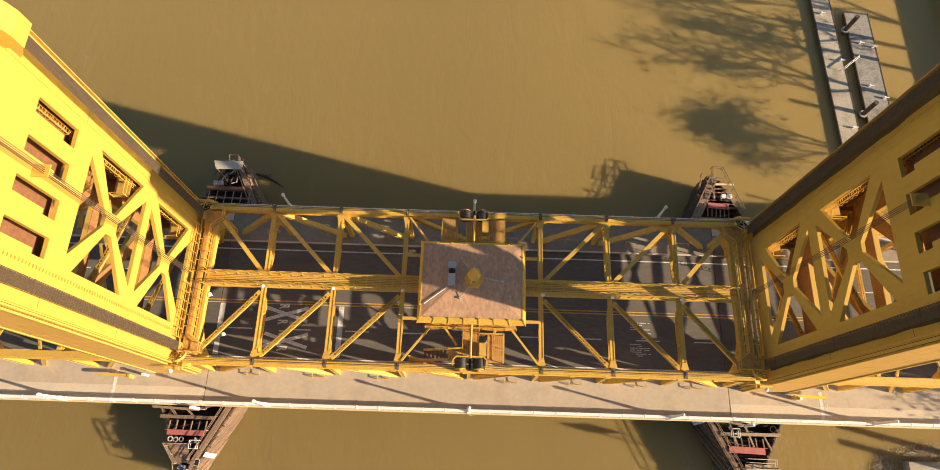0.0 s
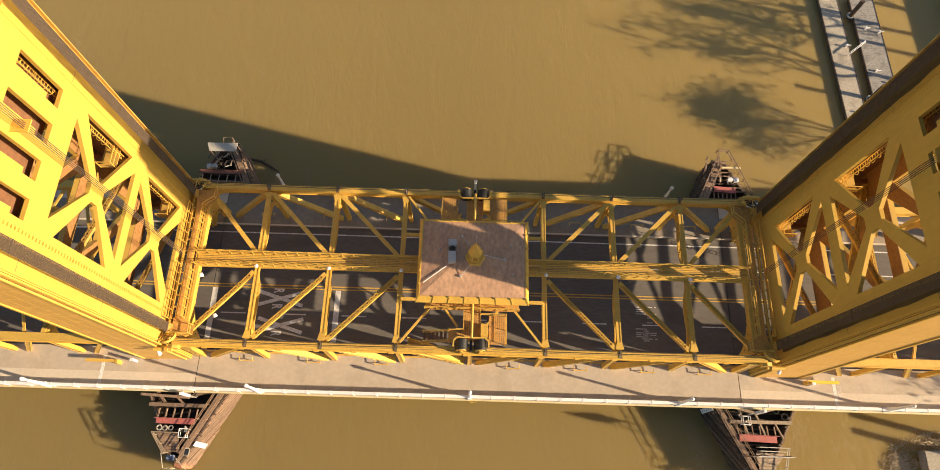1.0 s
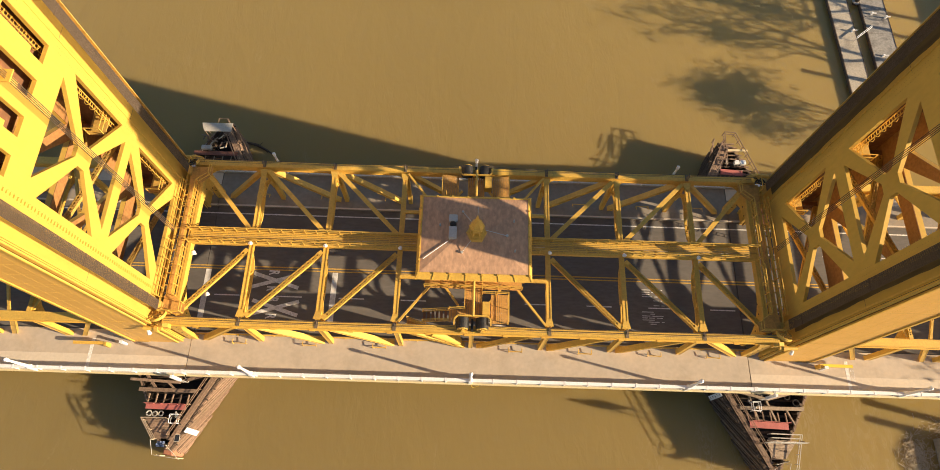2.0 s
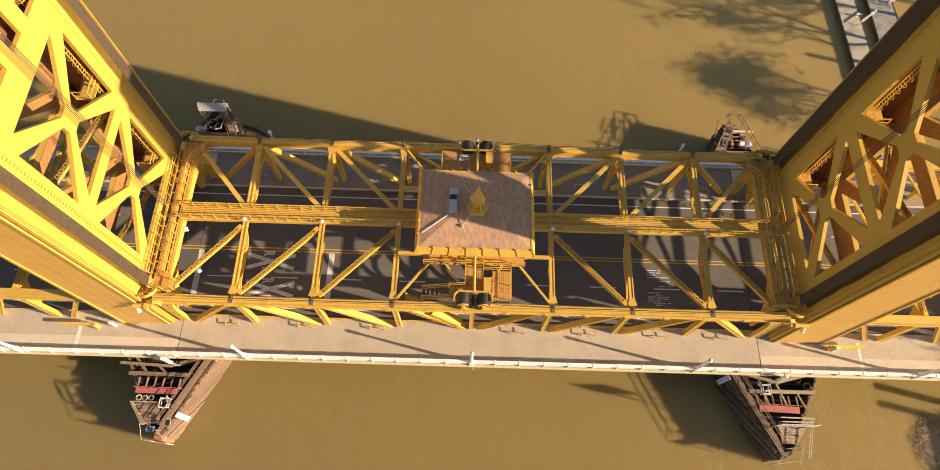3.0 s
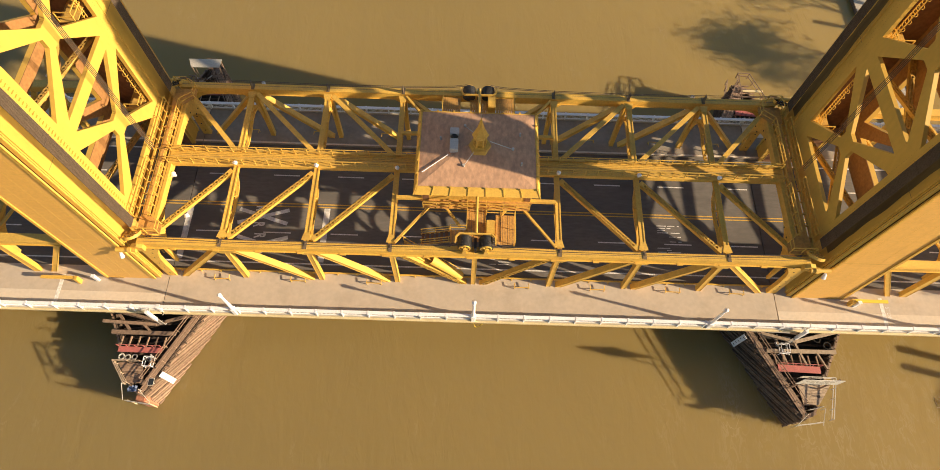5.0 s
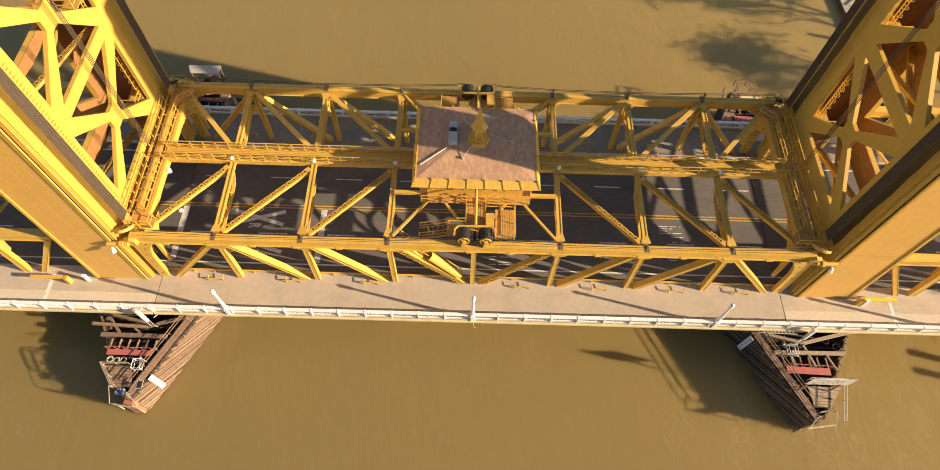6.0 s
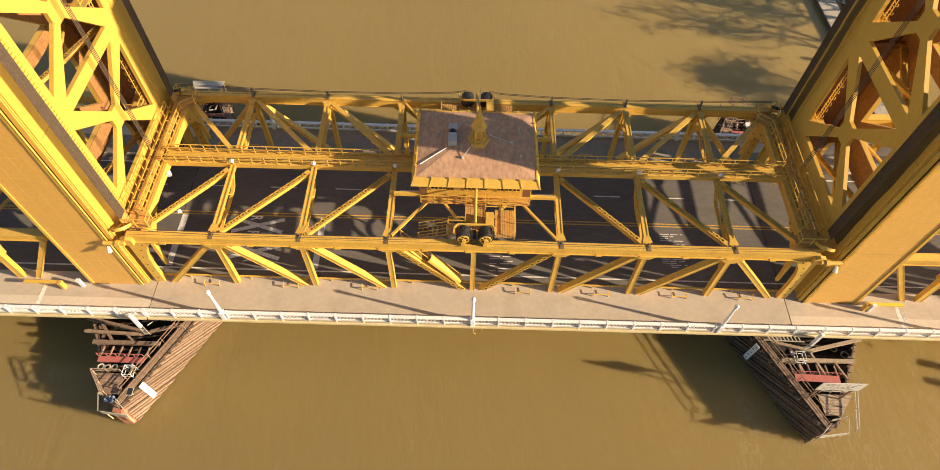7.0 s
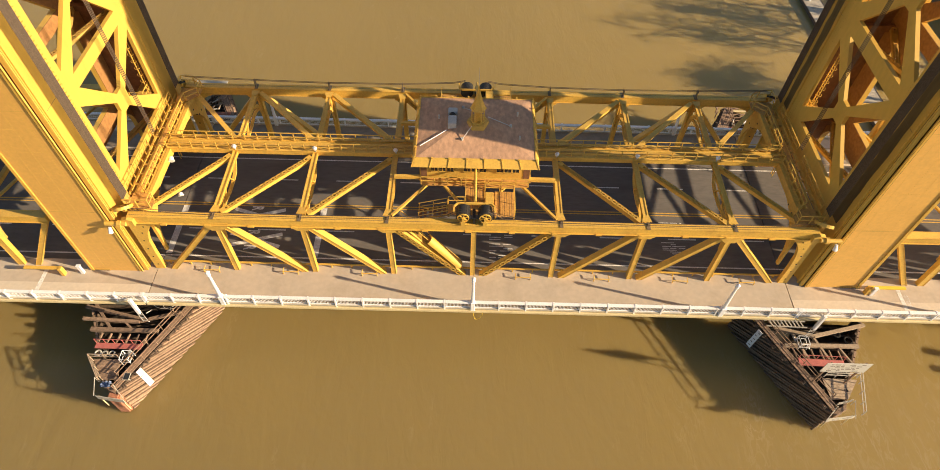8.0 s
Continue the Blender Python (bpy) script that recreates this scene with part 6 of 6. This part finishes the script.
                tube(bm, (c.x, c.y, 2.6), (c.x, c.y, c.z + drop * 0.8), 0.05, 6)
                put("sign_post", bm, CREAM)
        if s > 0:
            # large notice raised on two tall posts
            a, b = W(-32.75, -8.2, -0.85), W(-37.05, -8.2, -0.85)
            bm = bmesh.new()
            board(bm, a, b, 1.75, 0.06)
            nb = put("large_notice_board", bm, SIGN, "large pale notice board with rows of faded lettering")
            r = (b - a).normalized()
            for k in range(5):
                x = 0.5
                while x < 3.8:
                    w = rnd.uniform(0.18, 0.55)
                    bm = bmesh.new()
                    c = a + r * x + Vector((0, -0.064, -0.25 - 0.3 * k))
                    if rnd.random() < 0.75:
                        beam(bm, c, c + r * w, 0.13, 0.012, (0, 1, 0))
                        part("mark", bm, PIER, nb)
                    else:
                        bm.free()
                    x += w + 0.14
            for x in (0.5, 3.8):
                c = a + r * x + Vector((0, 0.09, 0))
                bm = bmesh.new()
                beam(bm, (c.x, c.y, 3.2), (c.x, c.y, c.z - 0.1), 0.14, 0.14, (0, 1, 0))
                put("sign_post", bm, TIMBER)
    elif s < 0:
        # tan sheet at the nose, slatted bay near the bridge, boxes and clutter between
        bm = bmesh.new()
        slab(bm, [W(-36.2, -7.9, zt + 3.3), W(-32.6, -7.9, zt + 3.4), W(-32.5, -9.1, zt + 3.5), W(-36.6, -9.1, zt + 3.45)], Vector((0, 0, 0.05)))
        put("tan_sheet", bm, NOTICE, "pale tan sheet raised on posts over the nose")
        for x, y in ((-36.1, -8.0), (-32.7, -8.0), (-32.7, -9.0), (-36.4, -9.0)):
            pipe("sheet_post", [(x, y, zt - 2.3), (x, y, zt + 3.42)], 0.06, TIMBER)
        for k in range(6):
            x = -38.0 + 1.15 * k
            stick("slat", (x, -3.4, zt + 0.22), (x + 0.12, -5.9, zt + 0.22), 0.1, 0.1, WEATHERED)
        for k in range(22):
            p = Vector((rnd.uniform(-37.4, -34.2), rnd.uniform(-9.3, -7.0)))
            a = rnd.uniform(0, 6.28)
            stick("loose_timber", (p.x, p.y, zt + rnd.uniform(0, 0.3)), (p.x + 0.9 * math.cos(a), p.y + 0.9 * math.sin(a), zt + rnd.uniform(0.0, 0.5)), 0.12, 0.1, (TIMBER, WEATHERED, TIMBER_DARK, NOTICE)[k % 4])
        # white boxes greyed, the shadow over this fender put into their colour
        for x in (-37.0, -36.3):
            bm = bmesh.new()
            c = W(x, -6.95, zt + 0.34)
            box(bm, c.x - 0.32, c.x + 0.32, c.y - 0.3, c.y + 0.3, c.z, c.z + 0.55)
            bmesh.ops.bevel(bm, geom=bm.edges[:], offset=0.05, segments=1, affect="EDGES")
            put("deck_box", bm, STEEL)
        pipe("nose_rail", [(-35.9, -10.6, zt + 0.2), (-35.7, -11.4, zt + 0.9), (-34.4, -11.4, zt + 0.9), (-33.9, -10.4, zt + 0.9)], 0.05, TIMBER)
    else:
        # railed nose, pale planks, two white boxes
        for a, b in (((-34.4, -7.3), (-34.6, -12.4)), ((-34.6, -12.4), (-36.1, -12.3)), ((-36.1, -12.3), (-38.6, -5.6)), ((-32.4, -9.0), (-33.0, -11.2))):
            rail_run(fd, [W(*a, zt + 0.1), W(*b, zt + 0.1)], 1.05, 0.045, 1.3, TIMBER)
        for k in range(9):
            y = -6.2 - 0.6 * k
            stick("nose_joist", (-33.0 - 0.12 * k, y, zt + 0.1), (-38.3 + 0.27 * k, y - 0.05, zt + 0.1), 0.16, 0.14, TIMBER)
        stick("pale_plank", (-34.8, -9.6, zt + 0.9), (-37.5, -9.6, zt + 0.9), 0.26, 0.1, CREAM)
        for x in (-36.3, -37.2):
            bm = bmesh.new()
            c = W(x + 0.4, -7.9, zt + 0.2)
            box(bm, c.x - 0.36, c.x + 0.36, c.y - 0.3, c.y + 0.3, c.z, c.z + 0.5)
            bmesh.ops.bevel(bm, geom=bm.edges[:], offset=0.05, segments=1, affect="EDGES")
            put("deck_box", bm, WHITE)
        for k in range(10):
            p = Vector((rnd.uniform(-36.8, -34.5), rnd.uniform(-9.3, -6.9)))
            pipe("fitting", [(p.x, p.y, zt + 0.1), (p.x + rnd.uniform(-0.5, 0.5), p.y + rnd.uniform(-0.4, 0.4), zt + rnd.uniform(0.4, 1.0))], rnd.uniform(0.06, 0.15), (STEEL, DARK, TIMBER)[k % 3])
    return fd


# darker copy of the fender timber, the east wall's shade in its colour
TIMBER_SHADED = paint("shaded_fender_timber", (0.15, 0.105, 0.072), 0.8, spread=0.3, grain=4, stain=1.2, bump=0.5, dirt=(0.06, 0.045, 0.032), amount=0.9, rand=0.3)
VOID_DARK = paint("near_black_underlay", (0.03, 0.025, 0.02), 0.6, spread=0.3, grain=3, dirt=(0.015, 0.013, 0.01))
WEATHERED = paint("bleached_timber", (0.40, 0.31, 0.22), 0.9, spread=0.2, grain=4, stain=1.3, bump=0.3, dirt=(0.22, 0.16, 0.11), amount=0.8, rand=0.15)
BARK_RED = paint("browner_red_board", (0.24, 0.10, 0.07), 0.8, spread=0.2, dirt=(0.14, 0.07, 0.05))
SIGN = paint("pale_sign_board", (0.66, 0.64, 0.58), 0.6, spread=0.06, dirt=(0.52, 0.49, 0.42))

for s in (-1, 1):
    for e in (-1, 1):
        fender(s, e)

pn = thing("solar_panel", "small dark solar panel in a pale frame on a post", "solar panel", at=(-32.57, -10.86, -3.0))
bm = bmesh.new()
box(bm, -0.3, 0.3, -0.38, 0.38, 0.6, 0.64)
part("frame", bm, NOTICE, pn)
bm = bmesh.new()
box(bm, -0.25, 0.25, -0.33, 0.33, 0.642, 0.65)
part("panel", bm, GLASS, pn)
bm = bmesh.new()
tube(bm, (0, 0, -0.2), (0, 0, 0.6), 0.05, 8)
part("post", bm, STEEL, pn)
bm = bmesh.new()
box(bm, -34.32, -33.16, -12.67, -11.94, -6.95, -3.4)
bmesh.ops.bevel(bm, geom=bm.edges[:], offset=0.14, segments=2, affect="EDGES")
tagged(part("nose_block", bm, paint("faded_red_timber", (0.45, 0.20, 0.12), 0.85, spread=0.25, grain=5, dirt=(0.28, 0.15, 0.09), amount=0.9)), "faded red timber nose block of the fender", "timber block")
bm = bmesh.new()
bmesh.ops.create_grid(bm, x_segments=6, y_segments=5, size=0.5)
rnd = random.Random(21)
for v in bm.verts:
    v.co = Vector((v.co.x * 0.9 - 34.46, v.co.y * 0.6 - 11.54, -2.85 + rnd.uniform(0, 0.35)))
bmesh.ops.solidify(bm, geom=bm.faces[:], thickness=0.04)
tagged(part("tarpaulin", bm, paint("blue_tarpaulin", (0.12, 0.17, 0.30), 0.5, spread=0.15)), "crumpled blue tarpaulin on the fender deck", "tarpaulin")

# white service posts hung outside the railing where the lift span ends
for x in (-32.95, 34.15):
    sp = thing("service_post", "white boxed service post hung outside the footway railing", "service post", "service posts", at=(x, -4.4, FOOT_Z))
    bm = bmesh.new()
    box(bm, -0.16, 0.16, -0.42, -0.1, -1.5, 1.0)
    bmesh.ops.bevel(bm, geom=bm.edges[:], offset=0.03, segments=1, affect="EDGES")
    part("post", bm, WHITE, sp)
    for z in (-0.3, 0.6):
        bm = bmesh.new()
        box(bm, -0.1, 0.1, -0.1, 0.25, z - 0.06, z + 0.06)
        part("bracket", bm, STEEL, sp)
    bm = bmesh.new()
    for dx in (-0.25, 0.25):
        tube(bm, (dx, -0.26, -1.2), (dx, -0.26, -3.2), 0.03, 6)
    for k in range(6):
        tube(bm, (-0.25, -0.26, -1.5 - 0.3 * k), (0.25, -0.26, -1.5 - 0.3 * k), 0.025, 6)
    part("ladder", bm, STEEL, sp)

# a dark log adrift beyond the west fender
bm = bmesh.new()
pts = [Vector((-32.6, 29.7, -6.57)), Vector((-31.0, 29.3, -6.5)), Vector((-29.5, 28.5, -6.51)), Vector((-28.1, 27.6, -6.6))]
for i, (a, b) in enumerate(zip(pts, pts[1:])):
    tube(bm, a, b, (0.16, 0.22, 0.15)[i], 8, (0.22, 0.15, 0.06)[i])
tube(bm, (-30.8, 29.2, -6.5), (-30.3, 29.7, -6.4), 0.07, 6, 0.03)
tube(bm, (-29.8, 28.6, -6.5), (-29.3, 28.0, -6.4), 0.06, 6, 0.03)
tagged(part("drift_log", bm, TIMBER_DARK), "dark waterlogged log adrift in the river", "log")

# ---- docks beyond the east tower ----
def dock(x0, x1, y0, y1, turn, label, mat):
    dk = thing("dock", label, "dock", "floating docks", at=((x0 + x1) / 2, (y0 + y1) / 2, WATER_Z + 0.6))
    dk.rotation_euler.z = radians(turn)
    hx, hy = (x1 - x0) / 2, (y1 - y0) / 2
    bm = bmesh.new()
    box(bm, -hx, hx, -hy, hy, -1.2, -0.06)
    part("float", bm, TIMBER_DARK, dk)
    n = int((y1 - y0) / 3.0)
    for i in range(n):
        bm = bmesh.new()
        a = -hy + 2 * hy * i / n
        box(bm, -hx, hx, a + 0.02, a + 2 * hy / n - 0.02, -0.06, 0.06)
        part("deck_panel", bm, mat, dk)
    for e in (-1, 1):
        bm = bmesh.new()
        box(bm, *sorted((e * hx, e * (hx + 0.12))), -hy, hy, -0.4, 0.1)
        part("edge_board", bm, TIMBER_DARK, dk)
    return dk


dock(55.8, 58.8, 26, 89.3, 1.3, "pale weathered floating dock with jointed panels", DOCK)
dock(60.95, 64.75, 39.4, 62.4, 0.6, "floating dock alongside in a shaded grey, cleats on it", DOCK_SHADED)
for x, y in ((60.45, 58.95), (60.45, 43.1)):
    pl = thing("dock_pile", "dark round steel pile beside the dock", "pile", "dock piles", at=(x, y, WATER_Z - 2))
    bm = bmesh.new()
    tube(bm, (0, 0, 0), (0, 0, 6.0), 0.36, 16)
    part("shaft", bm, TIMBER_DARK, pl)
    bm = bmesh.new()
    tube(bm, (0, 0, 2.5), (0, 0, 2.7), 0.62, 16)
    part("collar", bm, STEEL, pl)
for x, y, h in ((58.3, 40.5, 0.5), (58.4, 52.7, 0.6), (62.2, 56.3, 0.5), (64.2, 46.0, 0.5), (64.2, 55.6, 0.6), (56.8, 62.0, 0.5), (62.3, 48.2, 0.4)):
    bm = bmesh.new()
    box(bm, x - 0.14, x + 0.14, y - 0.12, y + 0.12, WATER_Z + 0.66, WATER_Z + 0.66 + h)
    box(bm, x - 0.05, x + 0.7, y - 0.05, y + 0.05, WATER_Z + 0.66 + h * 0.5, WATER_Z + 0.66 + h * 0.8)
    tagged(part("dock_cleat", bm, WHITE), "small white fitting on the dock", "dock fitting", "dock fittings")
bm = bmesh.new()
for o in (0.0, 0.25):
    tube(bm, (58.4, 50.8 + o, WATER_Z + 1.5), (61.2, 53.1 + o, WATER_Z + 1.5), 0.05, 6)
tube(bm, (58.4, 50.9, WATER_Z + 0.66), (58.4, 50.9, WATER_Z + 1.5), 0.05, 6)
tube(bm, (61.2, 53.2, WATER_Z + 0.66), (61.2, 53.2, WATER_Z + 1.5), 0.05, 6)
tagged(part("gangway_rail", bm, WHITE), "white gangway rail between the docks", "gangway")

# ---- landing and driftwood near the east bank ----
bm = bmesh.new()
box(bm, 56.3, 72, -24.5, -8.05, WATER_Z - 1, WATER_Z + 1.3)
bmesh.ops.bevel(bm, geom=bm.edges[:], offset=0.08, segments=2, affect="EDGES")
tagged(part("landing_stage", bm, DOCK), "pale concrete landing stage at the water", "landing stage")
rnd = random.Random(5)
bm = bmesh.new()
for k in range(1000):
    if k < 650:
        x, y = rnd.gauss(53.8, 0.9), rnd.gauss(-10.3, 1.3)
    else:
        x, y = rnd.gauss(59.4, 1.8), rnd.gauss(-7.1, 0.7)
    a, r, L = rnd.uniform(0, math.pi), rnd.uniform(0.012, 0.05), rnd.uniform(0.15, 1.0)
    z = WATER_Z + rnd.uniform(0.0, 0.25)
    v = Vector((math.cos(a), math.sin(a), rnd.uniform(-0.1, 0.15))) * L / 2
    tube(bm, Vector((x, y, z)) - v, Vector((x, y, z)) + v, r, 5, r * 0.6)
tagged(part("driftwood", bm, paint("driftwood", (0.55, 0.46, 0.32), 0.9, spread=0.3, dirt=(0.2, 0.15, 0.09))), "floating mat of pale driftwood and sticks", "driftwood", kind="stuff")
for x, y in ((65.1, -7.65), (65.1, -9.7)):
    bm = bmesh.new()
    tube(bm, (x, y, WATER_Z - 2), (x, y, WATER_Z + 6.1), 0.4, 14)
    tagged(part("mooring_pile", bm, TIMBER_DARK), "tall dark round mooring pile", "pile", "mooring piles")

# ---- east bank: ground and the trees that shade the river ----
bm = bmesh.new()
box(bm, 79.0, 2400, -2400, 2400, WATER_Z - 3, -3.3)
tagged(part("ground", bm, paint("bank_earth", (0.16, 0.12, 0.08), 0.95, dirt=(0.09, 0.08, 0.04))), "bare earth river bank", "river bank", kind="structure")
LEAF = paint("leaves", (0.07, 0.09, 0.03), 0.7, spread=0.3)
BARK = paint("bark", (0.12, 0.09, 0.06), 0.9, spread=0.3)


def tree(x, y, h, spread, seed, leaves):
    rnd = random.Random(seed)
    tr = thing("tree", "tall thinly leaved tree on the river bank", "tree", "bank trees", at=(x, y, -3.4))
    tips = []
    wood = bmesh.new()

    def limb(p, v, r, depth):
        q = p + v
        tube(wood, p, q, r, 6, r * 0.65)
        if depth == 0:
            tips.append(q)
            return
        for k in range(3 if depth > 1 else 4):
            w = v * rnd.uniform(0.62, 0.85)
            turn = Euler((rnd.uniform(-0.7, 0.7) * spread, rnd.uniform(-0.7, 0.7) * spread, rnd.uniform(0, 6))).to_matrix()
            limb(q if k else p.lerp(q, 0.75), turn @ w, r * 0.6, depth - 1)
        tips.append(q)

    limb(Vector((0, 0, 0)), Vector((rnd.uniform(-0.5, 0.5), rnd.uniform(-0.5, 0.5), h * 0.34)), h * 0.022, 4)
    part("trunk", wood, BARK, tr)
    crown = bmesh.new()
    for t in tips:
        for k in range(leaves):
            c = t + Vector((rnd.gauss(0, 1.0), rnd.gauss(0, 1.0), rnd.gauss(0, 0.8)))
            a = [Vector((rnd.uniform(-1, 1), rnd.uniform(-1, 1), rnd.uniform(-1, 1))) * 0.28 for _ in range(3)]
            crown.faces.new([crown.verts.new(c + i) for i in a])
    part("crown", crown, LEAF, tr)
    return tr


tree(82.1, 30.8, 17.0, 1.0, 1, 26)
tree(81.8, 42.5, 20.0, 1.0, 2, 6)
tree(89.6, 47.4, 22.0, 1.1, 3, 6)
tree(83.7, 53.2, 19.0, 1.0, 4, 6)
tree(94.4, 55.2, 23.0, 1.0, 6, 6)
tree(87.6, -4.7, 18.8, 1.0, 7, 12)
